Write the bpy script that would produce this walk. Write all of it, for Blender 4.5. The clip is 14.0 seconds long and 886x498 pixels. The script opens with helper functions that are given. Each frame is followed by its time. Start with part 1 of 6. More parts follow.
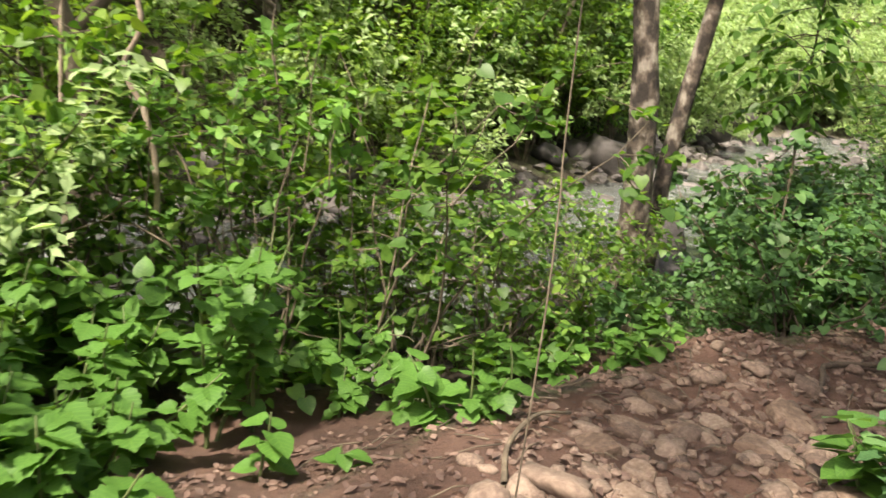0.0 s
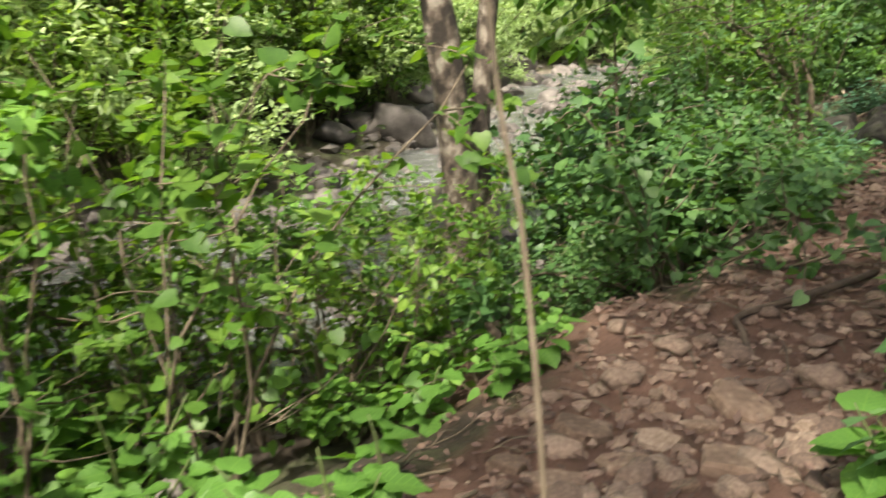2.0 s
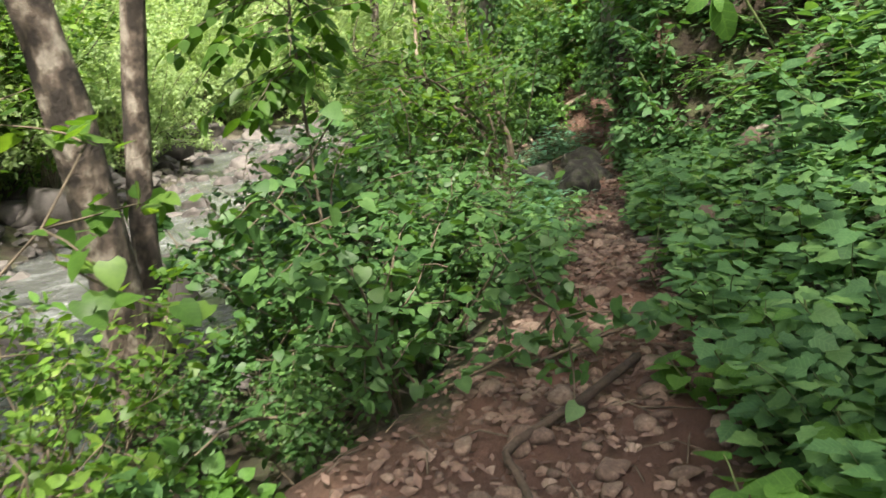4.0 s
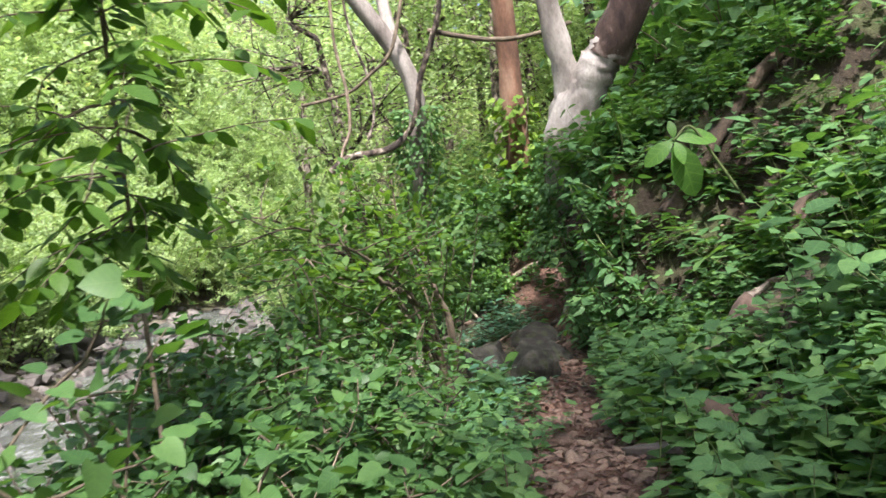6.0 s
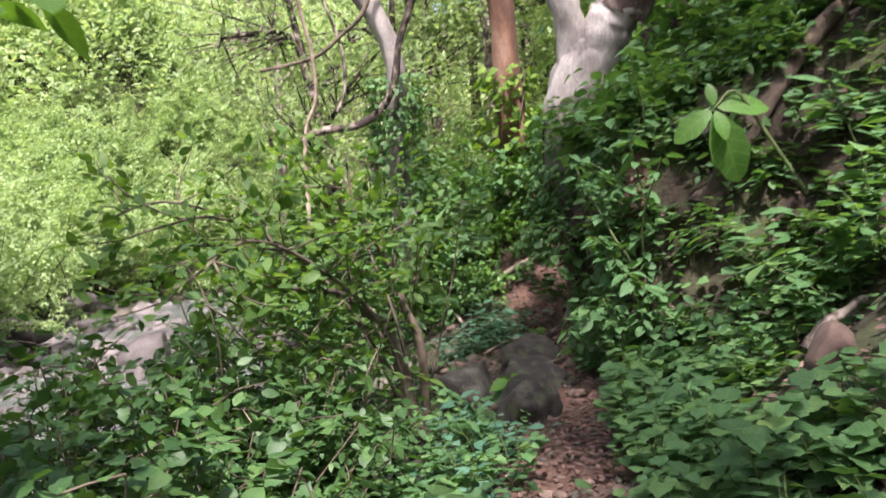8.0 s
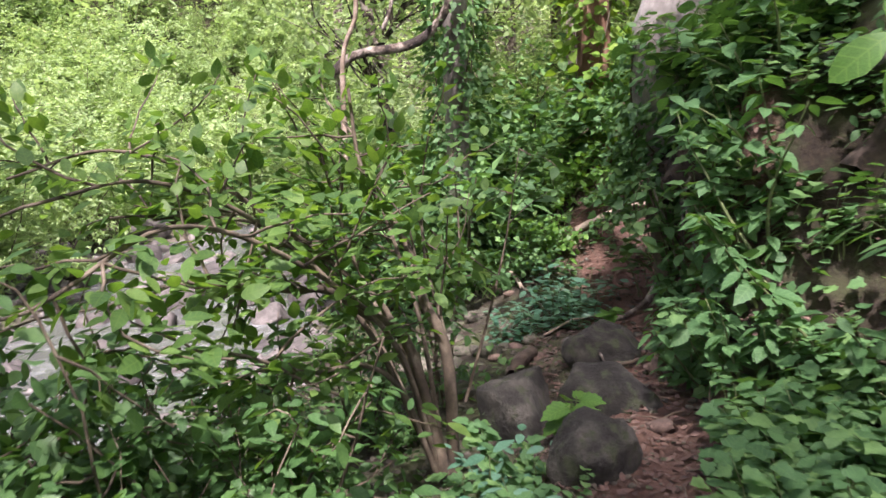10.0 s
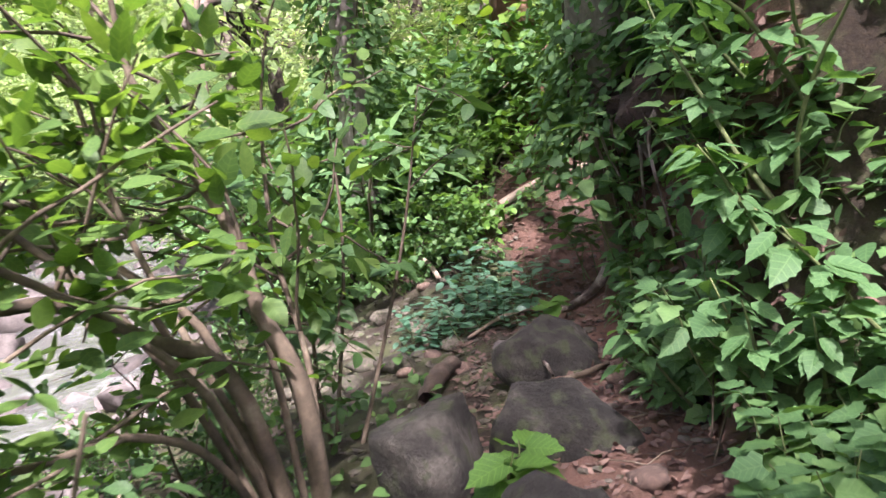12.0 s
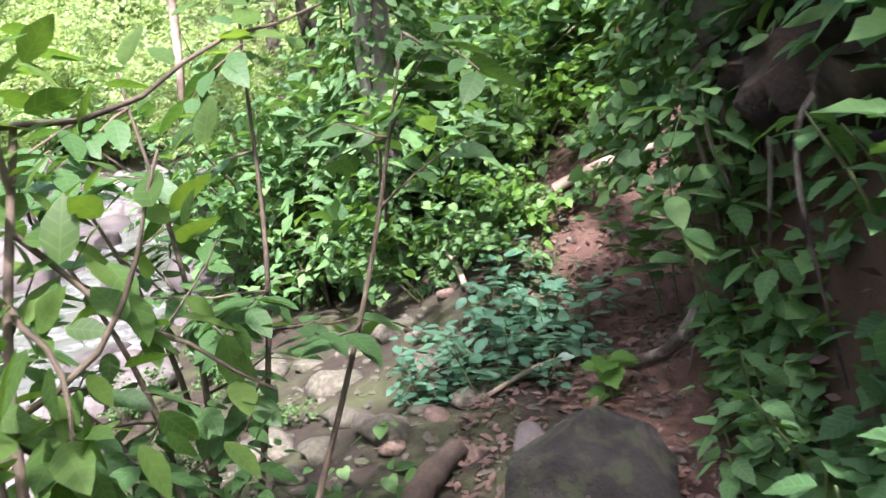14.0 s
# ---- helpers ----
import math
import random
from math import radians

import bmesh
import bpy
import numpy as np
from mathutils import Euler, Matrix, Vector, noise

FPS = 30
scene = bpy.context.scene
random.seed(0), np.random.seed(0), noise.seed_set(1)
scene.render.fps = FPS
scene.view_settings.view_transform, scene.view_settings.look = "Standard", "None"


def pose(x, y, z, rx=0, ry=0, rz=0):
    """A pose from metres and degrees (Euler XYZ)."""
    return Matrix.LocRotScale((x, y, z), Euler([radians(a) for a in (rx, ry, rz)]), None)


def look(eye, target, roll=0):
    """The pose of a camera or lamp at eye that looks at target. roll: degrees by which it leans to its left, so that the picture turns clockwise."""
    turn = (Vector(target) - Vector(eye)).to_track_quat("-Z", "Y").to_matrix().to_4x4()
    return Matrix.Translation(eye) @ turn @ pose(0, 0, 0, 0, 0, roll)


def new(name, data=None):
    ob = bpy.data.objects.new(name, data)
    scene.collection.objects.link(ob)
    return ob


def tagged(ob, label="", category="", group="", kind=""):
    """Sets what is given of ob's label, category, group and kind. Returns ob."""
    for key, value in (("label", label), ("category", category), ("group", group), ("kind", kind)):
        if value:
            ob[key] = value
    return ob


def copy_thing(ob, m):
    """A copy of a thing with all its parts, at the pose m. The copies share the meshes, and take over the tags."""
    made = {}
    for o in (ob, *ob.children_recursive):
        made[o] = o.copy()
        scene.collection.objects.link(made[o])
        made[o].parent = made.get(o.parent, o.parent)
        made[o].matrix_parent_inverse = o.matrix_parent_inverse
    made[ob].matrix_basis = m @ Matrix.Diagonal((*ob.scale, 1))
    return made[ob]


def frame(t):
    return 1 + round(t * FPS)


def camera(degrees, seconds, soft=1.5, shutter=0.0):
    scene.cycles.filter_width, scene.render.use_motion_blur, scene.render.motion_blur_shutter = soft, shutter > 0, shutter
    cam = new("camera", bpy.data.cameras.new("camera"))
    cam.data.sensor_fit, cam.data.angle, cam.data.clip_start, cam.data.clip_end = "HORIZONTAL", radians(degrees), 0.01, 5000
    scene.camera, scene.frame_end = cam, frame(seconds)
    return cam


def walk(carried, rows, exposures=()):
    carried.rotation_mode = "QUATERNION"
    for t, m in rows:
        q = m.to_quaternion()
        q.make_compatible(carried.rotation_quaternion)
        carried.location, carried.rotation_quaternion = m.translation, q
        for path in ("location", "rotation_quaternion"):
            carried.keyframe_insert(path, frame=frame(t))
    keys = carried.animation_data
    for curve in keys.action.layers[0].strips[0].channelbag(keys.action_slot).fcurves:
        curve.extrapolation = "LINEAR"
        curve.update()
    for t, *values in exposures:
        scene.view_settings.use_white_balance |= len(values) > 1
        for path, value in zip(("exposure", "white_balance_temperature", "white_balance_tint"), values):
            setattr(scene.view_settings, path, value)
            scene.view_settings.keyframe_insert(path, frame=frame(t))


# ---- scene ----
cam = camera(56.5, 14.0, 1.5, 0.4)
EXPOSURES = [(0, 1.46, 6900, 11), (3, 1.42, 6800, 6), (6.5, 1.42, 6000, 18), (8, 1.37, 6050, 25), (11, 1.5, 6000, 30), (12, 1.95, 6000, 32), (12.6, 2.15, 5950, 32), (13, 2.0, 5850, 28), (14, 2.15, 5800, 28)]
PATH = [
    (0, (0.017, 0.001, 1.564), (0.078, 1.935, 1.056), 6.4),
    (0.5, (0.026, 0.378, 1.582), (0.227, 2.289, 1.026), 4.9),
    (1, (-0.04, 0.684, 1.434), (0.358, 2.566, 0.885), -1.1),
    (1.5, (-0.08, 0.965, 1.406), (0.368, 2.82, 0.809), -4.2),
    (2, (0.1, 1.271, 1.38), (0.629, 3.122, 0.84), -3.0),
    (2.5, (0.245, 1.572, 1.385), (1.098, 3.298, 0.845), -0.1),
    (3, (0.392, 1.907, 1.406), (1.427, 3.536, 0.883), -1.7),
    (3.2, (0.424, 1.962, 1.417), (1.475, 3.583, 0.9), -3.1),
    (5.3, (1.32, 3.009, 1.222), (2.603, 4.536, 1.078), -7.0),
    (5.5, (1.439, 3.105, 1.261), (2.698, 4.657, 1.193), -6.9),
    (6, (1.684, 3.344, 1.212), (3.008, 4.843, 1.168), -6.3),
    (6.5, (2.016, 3.662, 1.246), (3.372, 5.133, 1.216), -8.7),
    (7, (2.309, 3.881, 1.252), (3.669, 5.347, 1.222), -6.5),
    (7.5, (2.608, 4.184, 1.239), (3.967, 5.651, 1.217), -5.3),
    (8, (2.88, 4.438, 1.235), (4.211, 5.928, 1.155), -5.5),
    (8.2, (3.018, 4.524, 1.236), (4.323, 6.033, 1.102), -5.4),
    (10.3, (4.246, 5.715, 1.423), (5.387, 7.337, 1.166), -4.8),
    (10.5, (4.355, 5.886, 1.369), (5.53, 7.494, 1.187), -7.5),
    (11, (4.549, 6.169, 1.305), (5.79, 7.73, 1.154), -10.3),
    (11.5, (4.848, 6.354, 1.187), (6.116, 7.886, 0.975), -7.1),
    (12, (5.15, 6.579, 1.131), (6.451, 8.07, 0.845), -6.8),
    (12.5, (5.451, 6.8, 1.15), (6.736, 8.303, 0.851), -7.1),
    (13, (5.807, 7.075, 1.206), (7.056, 8.612, 0.93), -4.4),
    (13.5, (6.146, 7.386, 1.218), (7.372, 8.93, 0.886), -4.4),
    (14, (6.384, 7.611, 1.228), (7.533, 9.194, 0.812), -4.8),
]
walk(cam, [(t, look(eye, target, roll)) for t, eye, target, roll in PATH], EXPOSURES)

# ---- light ----
SUN_DIR = Vector((-0.30, -0.42, 0.86)).normalized()
world = bpy.data.worlds.new("sky")
scene.world = world
world.use_nodes = True
sky = world.node_tree.nodes.new("ShaderNodeTexSky")
sky.sky_type, sky.sun_disc = "NISHITA", False
sky.sun_elevation = math.asin(SUN_DIR.z)
sky.sun_rotation = math.atan2(SUN_DIR.x, SUN_DIR.y)
sky.air_density, sky.dust_density, sky.ozone_density = 1.0, 6.0, 0.6
back = world.node_tree.nodes["Background"]
back.inputs["Strength"].default_value = 0.125
world.node_tree.links.new(sky.outputs["Color"], back.inputs["Color"])
sun = new("sun", bpy.data.lights.new("sun", "SUN"))
sun.data.energy, sun.data.angle, sun.data.color = 4.6, radians(3.0), (1.0, 0.94, 0.82)
sun.matrix_world = look(SUN_DIR * 40, (0, 0, 0))
scene.view_settings.exposure = 0.0

# ---- materials ----


def material(name):
    m = bpy.data.materials.new(name)
    m.use_nodes = True
    nt = m.node_tree
    nt.nodes.clear()
    return m, nt.nodes, nt.links


def ramp(nodes, stops):
    r = nodes.new("ShaderNodeValToRGB")
    while len(r.color_ramp.elements) < len(stops):
        r.color_ramp.elements.new(0.5)
    for e, (p, c) in zip(r.color_ramp.elements, stops):
        e.position, e.color = p, (*c, 1)
    return r


def noise_tex(nodes, links, scale, detail=4.0, rough=0.6, coord="Object"):
    tc = nodes.new("ShaderNodeTexCoord")
    n = nodes.new("ShaderNodeTexNoise")
    n.inputs["Scale"].default_value = scale
    n.inputs["Detail"].default_value = detail
    n.inputs["Roughness"].default_value = rough
    links.new(tc.outputs[coord], n.inputs["Vector"])
    return n


def mixer(nodes, links, kind, a, b, fac):
    m = nodes.new("ShaderNodeMix")
    m.data_type, m.blend_type = "RGBA", kind
    for sock, v in (("A", a), ("B", b)):
        s = [i for i in m.inputs if i.name == sock and i.type == "RGBA"][0]
        if isinstance(v, tuple):
            s.default_value = (*v, 1)
        else:
            links.new(v, s)
    f = m.inputs[0]
    if isinstance(fac, float):
        f.default_value = fac
    else:
        links.new(fac, f)
    return [o for o in m.outputs if o.type == "RGBA"][0]


def leaf_mat(name, dark, mid, light, rough=0.45, translucent=0.35, vein=0.25, glow=(1.5, 1.5, 0.5)):
    """Leaf blades: each blade its own green, a paler midrib, mottling, light passing through."""
    m, n, l = material(name)
    geo = n.new("ShaderNodeNewGeometry")
    info = n.new("ShaderNodeObjectInfo")
    r = ramp(n, [(0.0, dark), (0.5, mid), (0.93, light), (1.0, (light[0] * 1.5, light[1] * 1.15, light[2]))])
    add = n.new("ShaderNodeMath")
    add.operation = "MULTIPLY_ADD"
    l.new(geo.outputs["Random Per Island"], add.inputs[0])
    add.inputs[1].default_value = 0.8
    sc = n.new("ShaderNodeMath")
    sc.operation = "MULTIPLY"
    l.new(info.outputs["Random"], sc.inputs[0])
    sc.inputs[1].default_value = 0.2
    l.new(sc.outputs[0], add.inputs[2])
    l.new(add.outputs[0], r.inputs["Fac"])
    big = noise_tex(n, l, 28.0, 3.0)
    mott = ramp(n, [(0.3, (0.72, 0.75, 0.7)), (0.7, (1.15, 1.12, 1.1))])
    l.new(big.outputs["Fac"], mott.inputs["Fac"])
    col = mixer(n, l, "MULTIPLY", r.outputs["Color"], mott.outputs["Color"], 0.8)
    uv = n.new("ShaderNodeUVMap")
    sep = n.new("ShaderNodeSeparateXYZ")
    l.new(uv.outputs["UV"], sep.inputs[0])
    ab = n.new("ShaderNodeMath")
    ab.operation = "ABSOLUTE"
    l.new(sep.outputs["X"], ab.inputs[0])
    # side veins run out and forward from the midrib
    ph = n.new("ShaderNodeMath")
    ph.operation = "MULTIPLY_ADD"
    l.new(ab.outputs[0], ph.inputs[0])
    ph.inputs[1].default_value = -0.7
    l.new(sep.outputs["Y"], ph.inputs[2])
    fr = n.new("ShaderNodeMath")
    fr.operation = "PINGPONG"
    l.new(ph.outputs[0], fr.inputs[0])
    fr.inputs[1].default_value = 0.09
    lo = n.new("ShaderNodeMath")
    lo.operation = "MINIMUM"
    l.new(ab.outputs[0], lo.inputs[0])
    l.new(fr.outputs[0], lo.inputs[1])
    vr = ramp(n, [(0.0, (1, 1, 1)), (0.022, (0, 0, 0))])
    l.new(lo.outputs[0], vr.inputs["Fac"])
    vm = n.new("ShaderNodeMath")
    vm.operation = "MULTIPLY"
    l.new(vr.outputs["Color"], vm.inputs[0])
    vm.inputs[1].default_value = vein
    col = mixer(n, l, "MIX", col, (light[0] * 1.5, light[1] * 1.35, light[2] * 1.5), vm.outputs[0])
    b = n.new("ShaderNodeBsdfPrincipled")
    l.new(col, b.inputs["Base Color"])
    b.inputs["Roughness"].default_value = rough
    b.inputs["Specular IOR Level"].default_value = 0.33
    bump = n.new("ShaderNodeBump")
    bump.inputs["Strength"].default_value = 0.25
    bump.inputs["Distance"].default_value = 0.004
    l.new(lo.outputs[0], bump.inputs["Height"])
    l.new(bump.outputs["Normal"], b.inputs["Normal"])
    tr = n.new("ShaderNodeBsdfTranslucent")
    tcol = mixer(n, l, "MULTIPLY", col, glow, 1.0)
    l.new(tcol, tr.inputs["Color"])
    mix = n.new("ShaderNodeMixShader")
    mix.inputs["Fac"].default_value = translucent
    l.new(b.outputs[0], mix.inputs[1])
    l.new(tr.outputs[0], mix.inputs[2])
    out = n.new("ShaderNodeOutputMaterial")
    l.new(mix.outputs[0], out.inputs["Surface"])
    return m


def rough_mat(name, stops, scale, fine, rough=0.85, bump=0.5, dist=0.01, stretch=(1, 1, 1), per_object=0.0, moss=None):
    """Bark, stone, wood: colour patches, a fine grain over them, relief, and a shift from piece to piece."""
    m, n, l = material(name)
    tc = n.new("ShaderNodeTexCoord")
    mp = n.new("ShaderNodeMapping")
    mp.inputs["Scale"].default_value = stretch
    l.new(tc.outputs["Object"], mp.inputs["Vector"])
    a = n.new("ShaderNodeTexNoise")
    a.inputs["Scale"].default_value, a.inputs["Detail"].default_value = scale, 5
    l.new(mp.outputs[0], a.inputs["Vector"])
    f = n.new("ShaderNodeTexNoise")
    f.inputs["Scale"].default_value, f.inputs["Detail"].default_value = fine, 6
    f.inputs["Roughness"].default_value = 0.7
    l.new(mp.outputs[0], f.inputs["Vector"])
    r = ramp(n, stops)
    info = n.new("ShaderNodeObjectInfo")
    sh = n.new("ShaderNodeMath")
    sh.operation = "MULTIPLY_ADD"
    l.new(info.outputs["Random"], sh.inputs[0])
    sh.inputs[1].default_value = per_object
    l.new(a.outputs["Fac"], sh.inputs[2])
    sub = n.new("ShaderNodeMath")
    sub.operation = "SUBTRACT"
    l.new(sh.outputs[0], sub.inputs[0])
    sub.inputs[1].default_value = per_object / 2
    l.new(sub.outputs[0], r.inputs["Fac"])
    g = ramp(n, [(0.3, (0.55, 0.55, 0.55)), (0.7, (1.25, 1.25, 1.25))])
    l.new(f.outputs["Fac"], g.inputs["Fac"])
    col = mixer(n, l, "MULTIPLY", r.outputs["Color"], g.outputs["Color"], 0.75)
    if moss:
        ms = n.new("ShaderNodeTexNoise")
        ms.inputs["Scale"].default_value, ms.inputs["Detail"].default_value = scale * 1.7, 6
        l.new(mp.outputs[0], ms.inputs["Vector"])
        mr = ramp(n, [(0.52, (0, 0, 0)), (0.66, (1, 1, 1))])
        l.new(ms.outputs["Fac"], mr.inputs["Fac"])
        col = mixer(n, l, "MIX", col, moss, mr.outputs["Color"])
    b = n.new("ShaderNodeBsdfPrincipled")
    l.new(col, b.inputs["Base Color"])
    b.inputs["Roughness"].default_value = rough
    bp = n.new("ShaderNodeBump")
    bp.inputs["Strength"].default_value, bp.inputs["Distance"].default_value = bump, dist
    l.new(f.outputs["Fac"], bp.inputs["Height"])
    l.new(bp.outputs[0], b.inputs["Normal"])
    out = n.new("ShaderNodeOutputMaterial")
    l.new(b.outputs[0], out.inputs["Surface"])
    return m


def ground_mat():
    """Red-brown trodden earth on the path, darker leaf mould off it, grit by the stream."""
    m, n, l = material("earth")
    at = n.new("ShaderNodeVertexColor")
    at.layer_name = "trodden"
    sep = n.new("ShaderNodeSeparateColor")
    l.new(at.outputs["Color"], sep.inputs[0])
    a = noise_tex(n, l, 1.6, 6)
    f = noise_tex(n, l, 34.0, 8, 0.75)
    g = noise_tex(n, l, 160.0, 3, 0.6)
    red = ramp(n, [(0.25, (0.070, 0.037, 0.027)), (0.5, (0.135, 0.074, 0.053)), (0.75, (0.24, 0.138, 0.100))])
    l.new(a.outputs["Fac"], red.inputs["Fac"])
    mould = ramp(n, [(0.3, (0.022, 0.016, 0.011)), (0.55, (0.050, 0.036, 0.023)), (0.75, (0.105, 0.074, 0.047))])
    l.new(f.outputs["Fac"], mould.inputs["Fac"])
    mo = noise_tex(n, l, 2.3, 6, 0.7)
    mor = ramp(n, [(0.45, (0, 0, 0)), (0.62, (1, 1, 1))])
    l.new(mo.outputs["Fac"], mor.inputs["Fac"])
    soil = mixer(n, l, "MIX", mould.outputs["Color"], (0.085, 0.100, 0.040), mor.outputs["Color"])
    grit = ramp(n, [(0.3, (0.14, 0.12, 0.10)), (0.7, (0.36, 0.32, 0.27))])
    l.new(f.outputs["Fac"], grit.inputs["Fac"])
    wob = n.new("ShaderNodeMath")
    wob.operation = "MULTIPLY_ADD"
    l.new(f.outputs["Fac"], wob.inputs[0])
    wob.inputs[1].default_value = 0.8
    l.new(sep.outputs[0], wob.inputs[2])
    edge = ramp(n, [(0.62, (0, 0, 0)), (0.95, (1, 1, 1))])
    l.new(wob.outputs[0], edge.inputs["Fac"])
    col = mixer(n, l, "MIX", soil, red.outputs["Color"], edge.outputs["Color"])
    col = mixer(n, l, "MIX", col, grit.outputs["Color"], sep.outputs[1])
    gr = ramp(n, [(0.3, (0.6, 0.58, 0.56)), (0.72, (1.3, 1.28, 1.25))])
    l.new(g.outputs["Fac"], gr.inputs["Fac"])
    col = mixer(n, l, "MULTIPLY", col, gr.outputs["Color"], 0.85)
    b = n.new("ShaderNodeBsdfPrincipled")
    l.new(col, b.inputs["Base Color"])
    b.inputs["Roughness"].default_value = 0.95
    b1 = n.new("ShaderNodeBump")
    b1.inputs["Strength"].default_value, b1.inputs["Distance"].default_value = 0.9, 0.05
    l.new(f.outputs["Fac"], b1.inputs["Height"])
    b2 = n.new("ShaderNodeBump")
    b2.inputs["Strength"].default_value, b2.inputs["Distance"].default_value = 0.7, 0.012
    l.new(g.outputs["Fac"], b2.inputs["Height"])
    l.new(b1.outputs[0], b2.inputs["Normal"])
    l.new(b2.outputs[0], b.inputs["Normal"])
    out = n.new("ShaderNodeOutputMaterial")
    l.new(b.outputs[0], out.inputs["Surface"])
    return m


def water_mat():
    m, n, l = material("stream_water")
    b = n.new("ShaderNodeBsdfPrincipled")
    b.inputs["Base Color"].default_value = (0.11, 0.12, 0.10, 1)
    b.inputs["Roughness"].default_value = 0.22
    b.inputs["IOR"].default_value = 1.33
    w = noise_tex(n, l, 7.0, 4)
    foam = noise_tex(n, l, 3.0, 8, 0.75)
    fr = ramp(n, [(0.48, (0.085, 0.09, 0.085)), (0.60, (0.17, 0.18, 0.178)), (0.70, (0.33, 0.345, 0.345))])
    l.new(foam.outputs["Fac"], fr.inputs["Fac"])
    l.new(fr.outputs["Color"], b.inputs["Base Color"])
    bp = n.new("ShaderNodeBump")
    bp.inputs["Strength"].default_value, bp.inputs["Distance"].default_value = 0.5, 0.06
    l.new(w.outputs["Fac"], bp.inputs["Height"])
    l.new(bp.outputs[0], b.inputs["Normal"])
    out = n.new("ShaderNodeOutputMaterial")
    l.new(b.outputs[0], out.inputs["Surface"])
    return m


M_EARTH, M_WATER = ground_mat(), water_mat()
M_VINE = leaf_mat("vine_leaf", (0.050, 0.120, 0.022), (0.085, 0.190, 0.036), (0.135, 0.260, 0.045), 0.5, 0.35)
M_SHRUB = leaf_mat("shrub_leaf", (0.036, 0.088, 0.028), (0.060, 0.135, 0.043), (0.100, 0.192, 0.056), 0.48, 0.35)
M_ARCH = leaf_mat("arching_leaf", (0.050, 0.110, 0.028), (0.085, 0.170, 0.042), (0.140, 0.235, 0.055), 0.5, 0.48)
M_HERB = leaf_mat("herb_leaf", (0.045, 0.110, 0.042), (0.080, 0.178, 0.065), (0.140, 0.255, 0.085), 0.6, 0.33)
M_YELLOW = leaf_mat("sunny_leaf", (0.070, 0.140, 0.020), (0.120, 0.220, 0.035), (0.190, 0.290, 0.050), 0.5, 0.4)
# far leaves: strong sun and haze painted in as a paler, flatter green
M_FAR = leaf_mat("sun_haze_leaf", (0.225, 0.320, 0.145), (0.290, 0.395, 0.185), (0.370, 0.470, 0.240), 0.75, 0.45, 0.0, (1.35, 1.4, 0.8))
M_TREE = leaf_mat("canopy_leaf", (0.045, 0.105, 0.020), (0.080, 0.165, 0.030), (0.140, 0.230, 0.045), 0.45, 0.5, 0.1)
M_BLUE = leaf_mat("blue_green_leaf", (0.040, 0.110, 0.065), (0.065, 0.160, 0.100), (0.110, 0.220, 0.150), 0.4, 0.25)
M_LITTER = rough_mat("dead_leaf", [(0.25, (0.045, 0.027, 0.021)), (0.5, (0.105, 0.062, 0.047)), (0.78, (0.24, 0.16, 0.125))], 9.0, 60.0, 0.8, 0.3)
M_WHITE = rough_mat("pale_bark", [(0.30, (0.10, 0.08, 0.07)), (0.46, (0.28, 0.25, 0.23)), (0.7, (0.46, 0.42, 0.39))], 3.0, 30.0, 0.85, 0.5, 0.02, (1, 1, 0.5))
M_FLAKE = rough_mat("flaking_bark", [(0.3, (0.045, 0.028, 0.024)), (0.55, (0.10, 0.062, 0.052)), (0.75, (0.30, 0.24, 0.21))], 7.0, 30.0, 0.9, 0.8, 0.03, (1, 1, 0.45))
M_GREY = rough_mat("grey_brown_bark", [(0.40, (0.034, 0.025, 0.020)), (0.50, (0.13, 0.098, 0.077)), (0.60, (0.33, 0.285, 0.24))], 10.0, 45.0, 0.9, 0.9, 0.03, (1, 1, 0.7), 0.1)
M_RED = rough_mat("reddish_bark", [(0.3, (0.09, 0.045, 0.03)), (0.55, (0.21, 0.11, 0.07)), (0.75, (0.32, 0.21, 0.15))], 4.0, 35.0, 0.9, 0.6, 0.02, (1, 1, 0.4))
M_STEM = rough_mat("shrub_stem", [(0.3, (0.045, 0.034, 0.024)), (0.55, (0.12, 0.092, 0.062)), (0.75, (0.22, 0.18, 0.13))], 9.0, 60.0, 0.85, 0.5, 0.006)
M_GREENSTEM = rough_mat("green_stem", [(0.3, (0.06, 0.085, 0.025)), (0.7, (0.12, 0.15, 0.05))], 9.0, 60.0, 0.7, 0.3, 0.004)
M_STICK = rough_mat("dry_stick", [(0.3, (0.16, 0.12, 0.085)), (0.55, (0.32, 0.25, 0.19)), (0.75, (0.48, 0.41, 0.33))], 8.0, 70.0, 0.9, 0.5, 0.006)
M_STONE = rough_mat("path_stone", [(0.2, (0.08, 0.052, 0.040)), (0.5, (0.15, 0.102, 0.078)), (0.8, (0.26, 0.19, 0.145))], 5.0, 60.0, 0.9, 0.5, 0.008, per_object=0.5)
M_DIRT = rough_mat("dark_earth", [(0.25, (0.022, 0.015, 0.011)), (0.5, (0.055, 0.036, 0.026)), (0.75, (0.11, 0.07, 0.05))], 7.0, 50.0, 0.95, 0.9, 0.03)
M_SLAB = rough_mat("flat_stone", [(0.2, (0.10, 0.064, 0.045)), (0.5, (0.20, 0.135, 0.098)), (0.8, (0.33, 0.25, 0.19))], 4.0, 45.0, 0.92, 0.6, 0.01, per_object=0.45)
M_ROCK = rough_mat("mossy_rock", [(0.28, (0.015, 0.014, 0.012)), (0.5, (0.037, 0.035, 0.029)), (0.68, (0.10, 0.094, 0.078))], 7.0, 42.0, 0.95, 1.0, 0.04, per_object=0.15, moss=(0.052, 0.064, 0.030))
